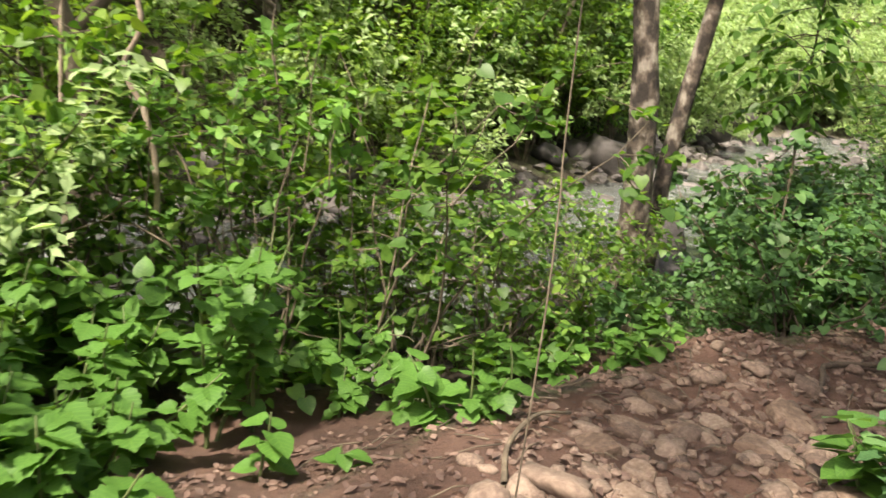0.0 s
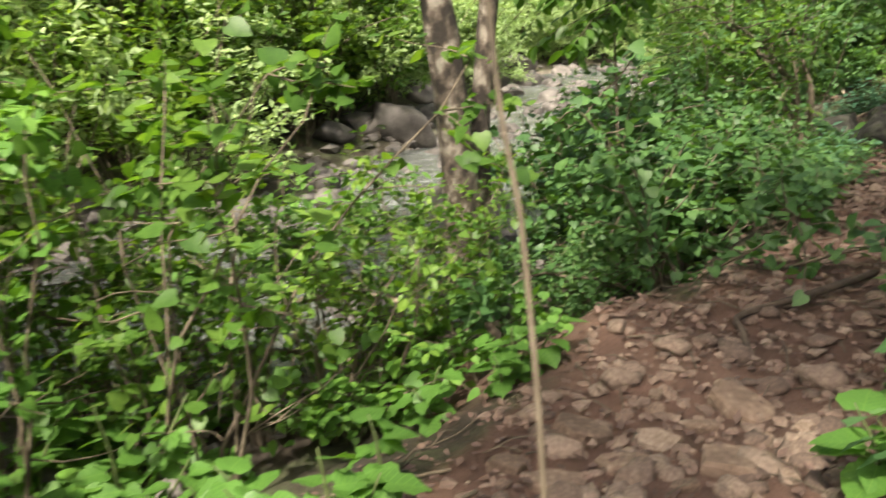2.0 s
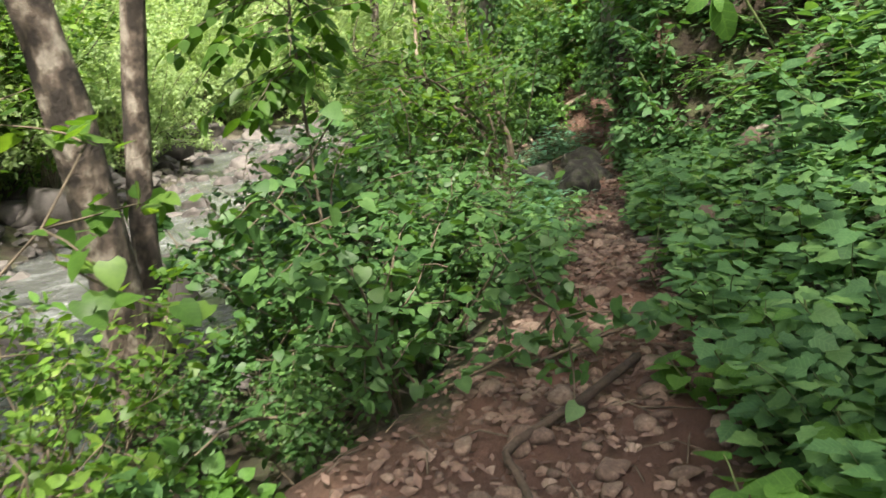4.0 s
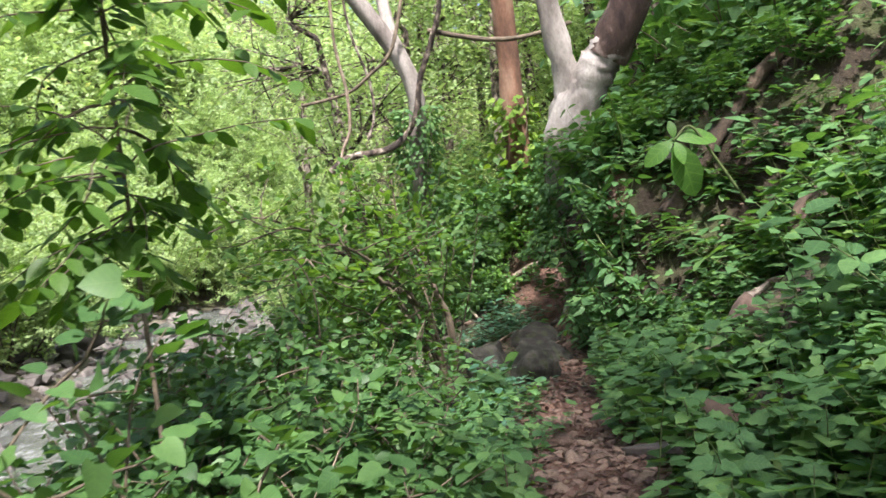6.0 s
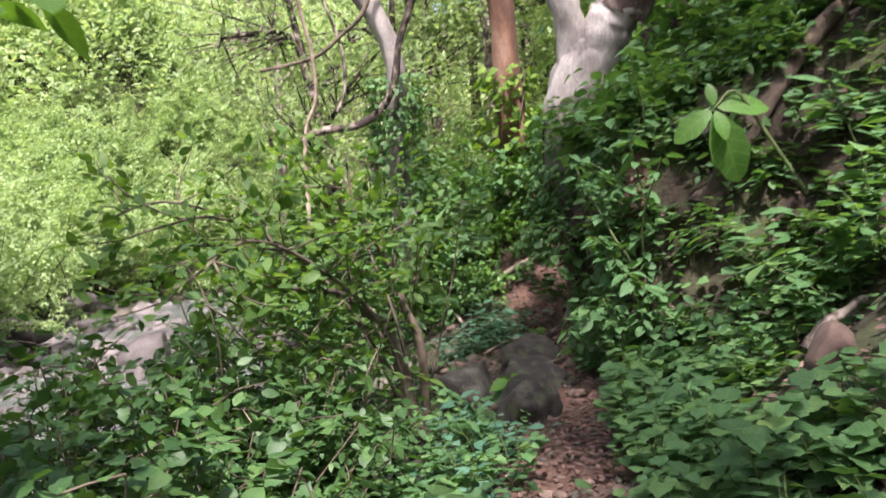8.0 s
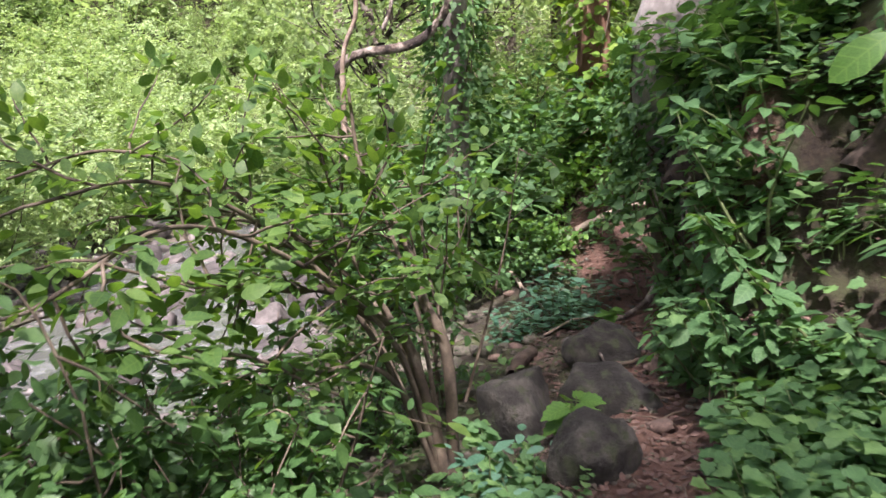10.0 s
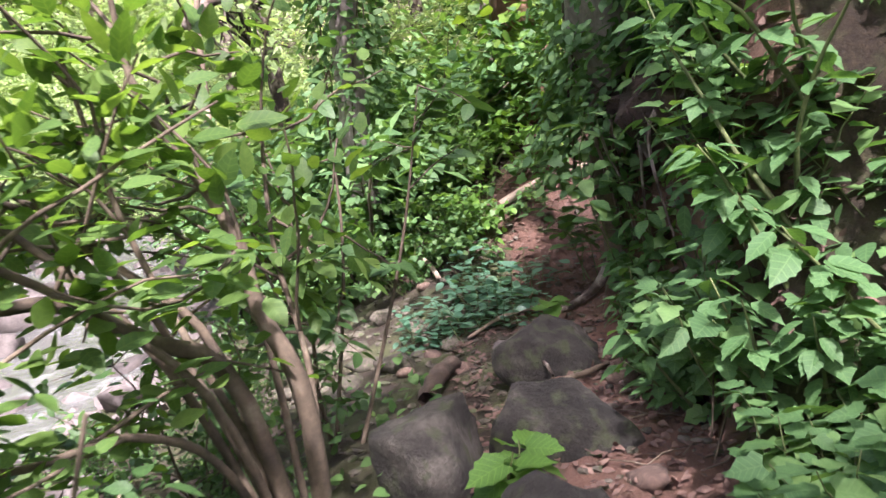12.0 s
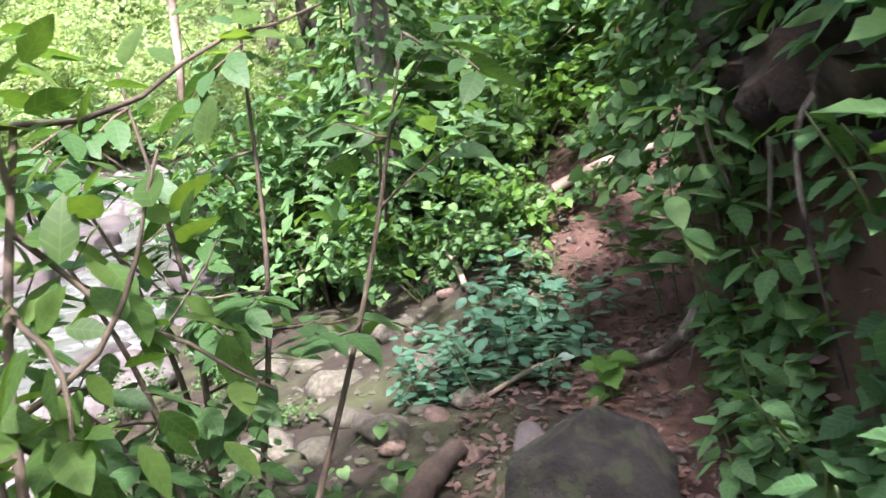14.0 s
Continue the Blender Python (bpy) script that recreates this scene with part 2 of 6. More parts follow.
M_MOSSY = rough_mat("mossy_stone", [(0.25, (0.045, 0.040, 0.030)), (0.5, (0.092, 0.082, 0.062)), (0.75, (0.16, 0.14, 0.112))], 5.0, 40.0, 0.95, 0.6, 0.01, per_object=0.3, moss=(0.060, 0.080, 0.032))
M_RIVER = rough_mat("river_boulder", [(0.2, (0.045, 0.039, 0.037)), (0.5, (0.095, 0.083, 0.078)), (0.8, (0.18, 0.16, 0.15))], 2.5, 25.0, 0.8, 0.5, 0.02, per_object=0.4)
M_DARKWOOD = rough_mat("rotten_wood", [(0.3, (0.035, 0.025, 0.018)), (0.6, (0.10, 0.072, 0.052)), (0.8, (0.2, 0.15, 0.11))], 5.0, 40.0, 0.95, 0.8, 0.02, (1, 1, 1))

# ---- helpers of shape ----


def part(name, data, mat, parent, label=""):
    ob = new(name, data)
    if mat and not data.materials:
        data.materials.append(mat)
    ob.parent = parent
    if label:
        ob["label"] = label
    return ob


def thing(name, label, category, group="", at=(0, 0, 0), kind=""):
    ob = new(name)
    ob.empty_display_size = 0.1
    ob.location = at
    return tagged(ob, label, category, group, kind)


def mesh_of(name, verts, faces, uv=None, smooth=True):
    """A mesh from arrays; faces all have the same number of corners."""
    verts, faces = np.asarray(verts, dtype=np.float32), np.asarray(faces, dtype=np.int32)
    me = bpy.data.meshes.new(name)
    k = faces.shape[1]
    me.vertices.add(len(verts))
    me.vertices.foreach_set("co", verts.ravel())
    me.loops.add(faces.size)
    me.loops.foreach_set("vertex_index", faces.ravel())
    me.polygons.add(len(faces))
    me.polygons.foreach_set("loop_start", np.arange(0, faces.size, k, dtype=np.int32))
    if uv is not None:
        lay = me.uv_layers.new(name="UVMap")
        lay.data.foreach_set("uv", np.asarray(uv, dtype=np.float32)[faces.ravel()].ravel())
    me.polygons.foreach_set("use_smooth", np.full(len(faces), smooth))
    me.update(calc_edges=True)
    return me


def blade(rim, fold=0.10, droop=0.16):
    """A leaf blade of unit length: a midrib and a rim on either side, folded along the rib and drooping."""
    rib = [0.0, 0.3, 0.65, 1.0]
    v = [(0.0, y, 0.02 - droop * y * y) for y in rib]
    f, uv = [], []
    for sgn in (-1, 1):
        base = len(v)
        v += [(sgn * x, y, fold * x * 2 - droop * y * y * (1 if y > 0 else 0)) for x, y in rim]
        ring = [0] + [base + i for i in range(len(rim))] + [3]
        ry = [0.0] + [y for _, y in rim] + [1.0]
        j = 0
        for i in range(len(ring) - 1):
            mid = (ry[i] + ry[i + 1]) / 2
            while j < 2 and mid > (rib[j] + rib[j + 1]) / 2 + 0.17:
                f.append((j, j + 1, ring[i]) if sgn > 0 else (j + 1, j, ring[i]))
                j += 1
            if ring[i] != j and ring[i + 1] != j:
                f.append((ring[i + 1], ring[i], j) if sgn > 0 else (ring[i], ring[i + 1], j))
        while j < 2:
            f.append((j, j + 1, ring[-2]) if sgn > 0 else (j + 1, j, ring[-2]))
            j += 1
    f = [t for t in f if len(set(t)) == 3]
    v = np.array(v)
    return v, np.array(f), v[:, :2].copy()


HEART = blade([(0.28, -0.10), (0.46, 0.10), (0.46, 0.36), (0.28, 0.70)])
LOBED = blade([(0.28, -0.10), (0.50, 0.14), (0.35, 0.30), (0.42, 0.55), (0.15, 0.80)])
HEART_NEAR = blade([(0.24, -0.09), (0.42, 0.02), (0.49, 0.22), (0.44, 0.46), (0.29, 0.70), (0.12, 0.88)])
OVAL = blade([(0.14, 0.10), (0.26, 0.32), (0.25, 0.58), (0.12, 0.84)])
V4 = np.array([(0, 0, 0), (0.26, 0.45, 0.05), (0, 1, -0.1), (-0.26, 0.45, 0.05), (0, 0.45, -0.02)], dtype=float)
CHIP = (V4, np.array([(0, 1, 4), (1, 2, 4), (2, 3, 4), (3, 0, 4)]), V4[:, :2].copy())
FLAT4 = (V4[:4], np.array([(0, 1, 2), (0, 2, 3)]), V4[:4, :2].copy())


def unit(a):
    return a / np.maximum(np.linalg.norm(a, axis=-1, keepdims=True), 1e-9)


def leaf_cloud(name, kind, pos, along, up, size):
    """Many blades in one mesh: place, direction, upper side and length of each."""
    tv, tf, tuv = kind
    pos, along, up = np.asarray(pos, float), unit(np.asarray(along, float)), unit(np.asarray(up, float))
    size = np.broadcast_to(np.asarray(size, float), (len(pos),))
    side = unit(np.cross(along, up))
    up = np.cross(side, along)
    v = pos[:, None] + size[:, None, None] * (tv[None, :, 0:1] * side[:, None] + tv[None, :, 1:2] * along[:, None] + tv[None, :, 2:3] * up[:, None])
    f = tf[None] + (np.arange(len(pos)) * len(tv))[:, None, None]
    return mesh_of(name, v.reshape(-1, 3), f.reshape(-1, 3), np.tile(tuv, (len(pos), 1)))


def smooth_line(points, n):
    """n points on a smooth curve through the given ones (Catmull-Rom); works on any number of columns."""
    p = np.asarray(points, float)
    p = np.vstack([2 * p[0] - p[1], p, 2 * p[-1] - p[-2]])
    out = []
    for u in np.linspace(0, len(p) - 3 - 1e-6, n):
        i, t = int(u), u - int(u)
        a, b, c, d = p[i:i + 4]
        out.append(0.5 * (2 * b + (c - a) * t + (2 * a - 5 * b + 4 * c - d) * t * t + (3 * b - a - 3 * c + d) * t ** 3))
    return np.array(out)


def tubes(name, lines, sides=6, lump=0.0, seed=0):
    """Tapered limbs joined into one mesh. lines: rows of x, y, z, radius."""
    rng = np.random.default_rng(seed)
    vs, fs, base = [], [], 0
    ang = np.linspace(0, 2 * np.pi, sides, endpoint=False)
    for ln in lines:
        ln = np.asarray(ln, float)
        c, r = ln[:, :3], ln[:, 3]
        t = unit(np.gradient(c, axis=0))
        ref = np.array([0.9, 0.3, 0.1]) if abs(t[0][2]) > 0.6 else np.array([0.05, 0.1, 1.0])
        a = unit(np.cross(t, ref))
        b = np.cross(t, a)
        rr = r[:, None] * (1 + lump * rng.normal(size=(len(r), sides)))
        ring = c[:, None] + rr[..., None] * (np.cos(ang)[None, :, None] * a[:, None] + np.sin(ang)[None, :, None] * b[:, None])
        k = len(c)
        vs.append(np.vstack([ring.reshape(-1, 3), c[-1:] + t[-1:] * r[-1]]))
        i, j = np.meshgrid(np.arange(k - 1), np.arange(sides), indexing="ij")
        jn = (j + 1) % sides
        q1 = np.stack([i * sides + j, (i + 1) * sides + j, (i + 1) * sides + jn], -1).reshape(-1, 3)
        q2 = np.stack([i * sides + j, (i + 1) * sides + jn, i * sides + jn], -1).reshape(-1, 3)
        jj = np.arange(sides)
        cap = np.stack([(k - 1) * sides + jj, np.full(sides, k * sides), (k - 1) * sides + (jj + 1) % sides], -1)
        fs.append(np.vstack([q1, q2, cap]) + base)
        base += k * sides + 1
    return mesh_of(name, np.vstack(vs), np.vstack(fs))


def hash2(ix, iy):
    h = np.sin(ix * 127.1 + iy * 311.7) * 43758.5453
    return h - np.floor(h)


def value_noise(x, y, scale):
    x, y = np.asarray(x, float) * scale, np.asarray(y, float) * scale
    ix, iy = np.floor(x), np.floor(y)
    fx, fy = x - ix, y - iy
    fx, fy = fx * fx * (3 - 2 * fx), fy * fy * (3 - 2 * fy)
    a, b = hash2(ix, iy), hash2(ix + 1, iy)
    c, d = hash2(ix, iy + 1), hash2(ix + 1, iy + 1)
    return (a + (b - a) * fx) * (1 - fy) + (c + (d - c) * fx) * fy - 0.5


def boulder(name, seed, size, cuts=2, jag=0.16, flat=0.75):
    """A worn stone: a rounded block with a few knocked-off faces."""
    rng = np.random.default_rng(seed)
    bm = bmesh.new()
    bmesh.ops.create_icosphere(bm, subdivisions=cuts, radius=1.0)
    planes = [(Vector(rng.normal(size=3)).normalized(), rng.uniform(0.45, 0.8)) for _ in range(9)]
    off = Vector(rng.uniform(0, 50, 3))
    for v in bm.verts:
        for nrm, dd in planes:
            e = v.co.dot(nrm) - dd
            if e > 0:
                v.co -= nrm * e * 0.95
        v.co *= 1 + jag * noise.noise(v.co * 1.7 + off) + jag * 0.5 * noise.noise(v.co * 4.5 + off) + jag * 0.25 * noise.noise(v.co * 11 + off)
        v.co.x *= size[0]
        v.co.y *= size[1]
        v.co.z *= size[2]
    me = bpy.data.meshes.new(name)
    for f in bm.faces:
        f.smooth = True
    bm.to_mesh(me)
    bm.free()
    return me


# ---- the lie of the land ----
# the path's middle line: x, y, height, half width
TRAIL = smooth_line([(-2.6, -6, 0.25, 0.8), (-1.2, -2.5, 0.08, 0.9), (-0.1, 0.3, 0.0, 1.0), (0.75, 2.3, -0.04, 0.95), (1.75, 3.55, -0.08, 0.62), (2.9, 4.4, -0.06, 0.48), (4.3, 5.6, 0.0, 0.40),
                     (5.5, 6.7, -0.06, 0.29), (6.78, 7.72, -0.10, 0.28), (8.05, 8.75, -0.12, 0.30), (8.78, 9.62, -0.14, 0.30), (9.4, 10.25, -0.08, 0.32),
                     (9.95, 10.7, 0.32, 0.34), (10.6, 11.1, 0.8, 0.34), (11.6, 11.9, 1.2, 0.3), (16, 15, 2.6, 0.4), (26, 21, 5.0, 0.4)], 420)
STREAM = smooth_line([(-60, 0), (-25, 1), (-12, 3.4), (-5, 5.4), (-1, 7.1), (1.8, 9.0), (4.2, 12.2), (6.9, 15.7), (8.8, 19.4), (11.2, 24), (16, 27.5), (24, 30), (40, 34), (75, 40)], 420)
WATER_Z = -0.55


def along_line(line, x, y):
    """Nearest sample of a line, and the distance from it, right of it positive."""
    x, y = np.asarray(x, float).ravel(), np.asarray(y, float).ravel()
    tx, ty = np.gradient(line[:, 0]), np.gradient(line[:, 1])
    ln = np.hypot(tx, ty)
    idx, dist = np.zeros(len(x), int), np.zeros(len(x))
    for k in range(0, len(x), 8000):
        dx = x[k:k + 8000, None] - line[None, :, 0]
        dy = y[k:k + 8000, None] - line[None, :, 1]
        i = np.argmin(dx * dx + dy * dy, 1)
        r = np.arange(len(i))
        sg = dx[r, i] * ty[i] - dy[r, i] * tx[i]
        idx[k:k + 8000] = i
        dist[k:k + 8000] = np.sign(sg) * np.hypot(dx[r, i], dy[r, i])
    return idx, dist


def ease(a, b, t):
    u = np.clip((t - a) / (b - a), 0, 1)
    return u * u * (3 - 2 * u)


def land(x, y, fine=True):
    """Height of the ground, how trodden it is, and how far it belongs to the stream's bed."""
    shape = np.shape(x)
    x, y = np.asarray(x, float).ravel(), np.asarray(y, float).ravel()
    i, d = along_line(TRAIL, x, y)
    _, r = along_line(STREAM, x, y)
    zc, hw = TRAIL[i, 2], TRAIL[i, 3]
    px = TRAIL[i, 0]
    # uphill side: a low verge, then the bank, cut steep under the pale tree
    u = np.maximum(0, d - hw)
    cut = ease(7.0, 7.9, px) * (1 - ease(8.5, 9.4, px))
    up = 0.30 * u + 0.36 * np.maximum(0, u - 0.4) + cut * 1.65 * ease(0.0, 0.26, np.maximum(0, d - 0.26))
    up = np.where(up > 16, 16 + (up - 16) * 0.3, up)
    # stream side: down to the water, and up again beyond it
    v = np.maximum(0, -d - hw)
    w = np.maximum(0, r - 1.9)
    s = v / np.maximum(v + w, 1e-6)
    down = (WATER_Z + 0.05 - zc) * ease(0.0, 0.6, s) ** 0.8
    z = np.where(d > 0, zc + up, zc + down)
    far = np.maximum(0, -r - 1.9)
    beyond = 0.25 * far + 0.56 * np.maximum(0, far - 2.5)
    beyond = np.where(beyond > 24, 24 + (beyond - 24) * 0.3, beyond)
    z = np.where(r < 0, np.minimum(z, WATER_Z + 0.05) + beyond, z)
    bed = 1 - ease(1.2, 2.2, np.abs(r))
    z = z - 0.28 * bed
    on = 1 - ease(0.75, 1.35, np.abs(d) / hw)
    big = value_noise(x, y, 0.7) * 0.22 + value_noise(x + 9, y, 0.16) * 1.2 * ease(4, 20, np.abs(d))
    z = z + big * (1 - on) * ease(0.3, 1.5, np.abs(d))
    if fine:
        z = z + value_noise(x, y, 2.6) * 0.07 + value_noise(x, y + 3, 7.0) * 0.035 + value_noise(x + 5, y, 17.0) * 0.014
    # mound of bare soil beside the path's start, scarp of red earth at its far end
    z = z + 0.16 * np.exp(-((x - 1.75) ** 2 + (y - 4.65) ** 2) / 0.35)
    z = z + 0.62 * np.exp(-((x - 9.42) ** 2 + (y - 9.42) ** 2) / 0.17)
    soil = np.exp(-((x - 1.6) ** 2 + (y - 4.7) ** 2) / 0.5) + np.exp(-((x - 10.2) ** 2 + (y - 10.9) ** 2) / 0.4) + 0.9 * np.exp(-((x + 0.6) ** 2 + (y - 3.4) ** 2) / 0.8)
    if fine:
        z = z + (0.30 * value_noise(x, y + 7, 3.2) + 0.16 * value_noise(x + 3, y, 8.0)) * cut * ease(0.24, 0.42, d) * (1 - ease(1.0, 1.5, d))
    # the face of the cut bank is bare red earth
    soil = np.maximum(soil, 0.6 * cut * ease(0.1, 0.3, d) * (1 - ease(0.55, 0.75, d)))
    return z.reshape(shape), np.clip(np.maximum(on, soil), 0, 1).reshape(shape), (bed * (1 - ease(0.3, 0.9, on))).reshape(shape)


def ground_z(x, y):
    return float(land(np.array([x]), np.array([y]))[0][0])


def lines_of(lo, hi, step, reach):
    inner = np.arange(lo, hi + 1e-6, step)
    out = step * (1.18 ** np.arange(1, 60))
    out = np.cumsum(out)
    out = out[out < reach]
    return np.concatenate([lo - out[::-1], inner, hi + out])


gx, gy = lines_of(-3.0, 12.5, 0.078, 900), lines_of(-0.5, 14.5, 0.078, 900)
GX, GY = np.meshgrid(gx, gy, indexing="ij")
GZ, GT, GB = land(GX, GY)
nx, ny = GX.shape
ii, jj = np.meshgrid(np.arange(nx - 1), np.arange(ny - 1), indexing="ij")
quads = np.stack([ii * ny + jj, (ii + 1) * ny + jj, (ii + 1) * ny + jj + 1, ii * ny + jj + 1], -1).reshape(-1, 4)
gme = mesh_of("ground", np.stack([GX, GY, GZ], -1).reshape(-1, 3), quads)
lay = gme.color_attributes.new("trodden", "FLOAT_COLOR", "POINT")
lay.data.foreach_set("color", np.stack([GT, GB, np.zeros_like(GT), np.ones_like(GT)], -1).astype(np.float32).ravel())
gme.materials.append(M_EARTH)
ground = tagged(new("ground", gme), "red-brown earth footpath along a leafy stream bank", "ground", kind="structure")

# the stream: a strip of water that fills the bed
sw = STREAM[60:400]
tn = unit(np.gradient(sw, axis=0))
nr = np.stack([tn[:, 1], -tn[:, 0]], 1)
rows = []
for k in range(9):
    o = -2.1 + 4.2 * k / 8
    p = sw + nr * o
    rows.append(np.column_stack([p, WATER_Z + 0.03 * value_noise(p[:, 0], p[:, 1], 1.8) - 0.02]))
wv = np.array(rows).transpose(1, 0, 2)
wi, wj = np.meshgrid(np.arange(len(sw) - 1), np.arange(8), indexing="ij")
wq = np.stack([wi * 9 + wj, wi * 9 + wj + 1, (wi + 1) * 9 + wj + 1, (wi + 1) * 9 + wj], -1).reshape(-1, 4)
wme = mesh_of("water", wv.reshape(-1, 3), wq)
wme.materials.append(M_WATER)
tagged(new("water", wme), "shallow grey stream running between boulders", "water", kind="structure")

# ---- plants ----


def wander(rng, start, way, length, n, bend, sag=0.0):
    """A line that grows from start, turning a little at each step."""
    p, d = [np.array(start, float)], unit(np.array(way, float))
    for _ in range(n - 1):
        d = unit(d + rng.normal(size=3) * bend + np.array([0, 0, -sag]))
        p.append(p[-1] + d * length / (n - 1))
    return np.array(p)


def with_radius(line, r0, r1):
    return np.column_stack([line, np.linspace(r0, r1, len(line))])


def shrub_meshes(seed, height, spread, stems, twigs, leaves, kind, size, thick=0.012, sag=0.05, name="shrub", low=0.25):
    """Stems and leaves of a shrub that stands at the origin."""
    rng = np.random.default_rng(seed)
    bundles, spots, ways = [], [], []
    for s in range(stems):
        lines = []
        bundles.append(lines)
        a = 2 * np.pi * (s + rng.uniform(-0.4, 0.4)) / stems
        lean = rng.uniform(0.2, 1.0) * spread / max(height, 0.1)
        main = wander(rng, (0.05 * np.cos(a), 0.05 * np.sin(a), -0.06), (np.cos(a) * lean, np.sin(a) * lean, 1), height * rng.uniform(0.75, 1.15) * np.hypot(1, lean * 0.6), 9, 0.16, sag)
        lines.append(with_radius(main, thick * rng.uniform(0.7, 1.2), thick * 0.3))
        for _ in range(twigs):
            i = rng.integers(2, 9)
            dirn = rng.normal(size=3) * (1, 1, 0.6) + (0, 0, 0.25)
            tw = wander(rng, main[min(i, 8)], dirn, rng.uniform(0.25, 0.55) * max(spread, height * 0.5), 5, 0.22, sag)
            lines.append(with_radius(tw, thick * 0.42, thick * 0.16))
            spots += [tw[k] for k in (1, 2, 3, 4)]
            ways += [tw[k] - tw[k - 1] for k in (1, 2, 3, 4)]
        spots += [main[k] for k in range(3, 9)]
        ways += [main[k] - main[k - 1] for k in range(3, 9)]
    spots, ways = np.array(spots), unit(np.array(ways))
    keep = spots[:, 2] > low * height * rng.uniform(0.2, 1.4, len(spots))
    spots, ways = spots[keep], ways[keep]
    pick = rng.integers(0, len(spots), leaves)
    pos = spots[pick] + rng.normal(size=(leaves, 3)) * size * (0.55, 0.55, 0.4)
    out = ways[pick] * 0.5 + rng.normal(size=(leaves, 3)) * (0.8, 0.8, 0.3) + (0, 0, -0.25)
    up = rng.normal(size=(leaves, 3)) * 0.38 + (0, 0, 1)
    sz = size * rng.uniform(0.55, 1.25, leaves)
    return bundles, leaf_cloud(name + "_leaves", kind, pos, out, up, sz)


def shrub(name, label, seed, height, spread, stems, twigs, leaves, kind, size, leaf_m, stem_m, group, category="shrub", single=True, **kw):
    me_s, me_l = shrub_meshes(seed, height, spread, stems, twigs, leaves, kind, size, name=name, **kw)
    ob = thing(name, label, category, group)
    if single:
        for lines in me_s:
            part("stem", tubes(name + "_stem", lines, 4), stem_m, ob)
    else:
        tagged(part("brushwood", tubes(name + "_stems", [q for lines in me_s for q in lines[:1]], 3), stem_m, ob), kind="stuff")
    part("foliage", me_l, leaf_m, ob)
    return ob


def herb_meshes(seed, height, stems, pairs, kind, size, spread=0.22):
    """A soft herb: leaning stems with leaves in pairs and a tuft on top."""
    rng = np.random.default_rng(seed)
    lines, pos, al, up = [], [], [], []
    for s in range(stems):
        a = rng.uniform(0, 2 * np.pi)
        o = rng.uniform(0, spread)
        st = wander(rng, (o * np.cos(a), o * np.sin(a), -0.05), (np.cos(a) * 0.5, np.sin(a) * 0.5, 1), height * rng.uniform(0.6, 1.1), 7, 0.14)
        lines.append(with_radius(st, 0.0045, 0.002))
        for k in range(pairs):
            f = 0.25 + 0.75 * (k + 1) / pairs
            i = min(int(f * 6), 6)
            t = rng.uniform(0, np.pi) + k * 1.57
            for sg in (0, np.pi):
                w = np.array([np.cos(t + sg), np.sin(t + sg), rng.uniform(-0.25, 0.35)])
                pos.append(st[i] + w * 0.02)
                al.append(w)
                up.append(rng.normal(size=3) * 0.22 + (0, 0, 1))
    n = len(pos)
    return tubes("herb_stems", lines, 3), leaf_cloud("herb_leaves", kind, pos, al, up, size * rng.uniform(0.65, 1.2, n))


def herb(name, label, seed, height, stems, pairs, kind, size, leaf_m, group, **kw):
    a, b = herb_meshes(seed, height, stems, pairs, kind, size, **kw)
    ob = thing(name, label, "plant", group)
    tagged(part("stalk", a, M_GREENSTEM, ob), kind="stuff")
    part("foliage", b, leaf_m, ob)
    return ob


def put(ob, x, y, rng, scale=1.0, tilt=8, dz=0.0, first=None):
    """A copy of a plant on the ground, turned and leaned."""
    m = pose(x, y, ground_z(x, y) + dz, rng.uniform(-tilt, tilt), rng.uniform(-tilt, tilt), rng.uniform(0, 360)) @ Matrix.Diagonal((scale, scale, scale * rng.uniform(0.9, 1.12), 1))
    if first is not None and ob not in first:
        first.add(ob)
        ob.matrix_basis = m
        return ob
    keep = ob.scale.copy()
    ob.scale = (1, 1, 1)
    c = copy_thing(ob, m)
    ob.scale = keep
    return c


def scatter(kinds, n, box, rule, seed, size=(0.8, 1.25), gap=0.25, tilt=8, dz=0.0):
    """Plants of several kinds over a stretch of the plan where rule(x, y, distance from path, from stream) holds."""
    rng = np.random.default_rng(seed)
    xs, ys = rng.uniform(box[0], box[1], n * 14), rng.uniform(box[2], box[3], n * 14)
    i, d = along_line(TRAIL, xs, ys)
    _, r = along_line(STREAM, xs, ys)
    d = np.where(np.abs(d) > 0, d, 0)
    side = np.abs(d) - TRAIL[i, 3]
    ok = rule(xs, ys, d, side, r)
    done, first = [], set()
    for x, y in zip(xs[ok], ys[ok]):
        if len(done) >= n:
            break
        if all((x - a) ** 2 + (y - b) ** 2 > gap * gap for a, b in done):
            done.append((x, y))
            put(kinds[rng.integers(len(kinds))], x, y, rng, rng.uniform(*size), tilt, dz, first)
    return done


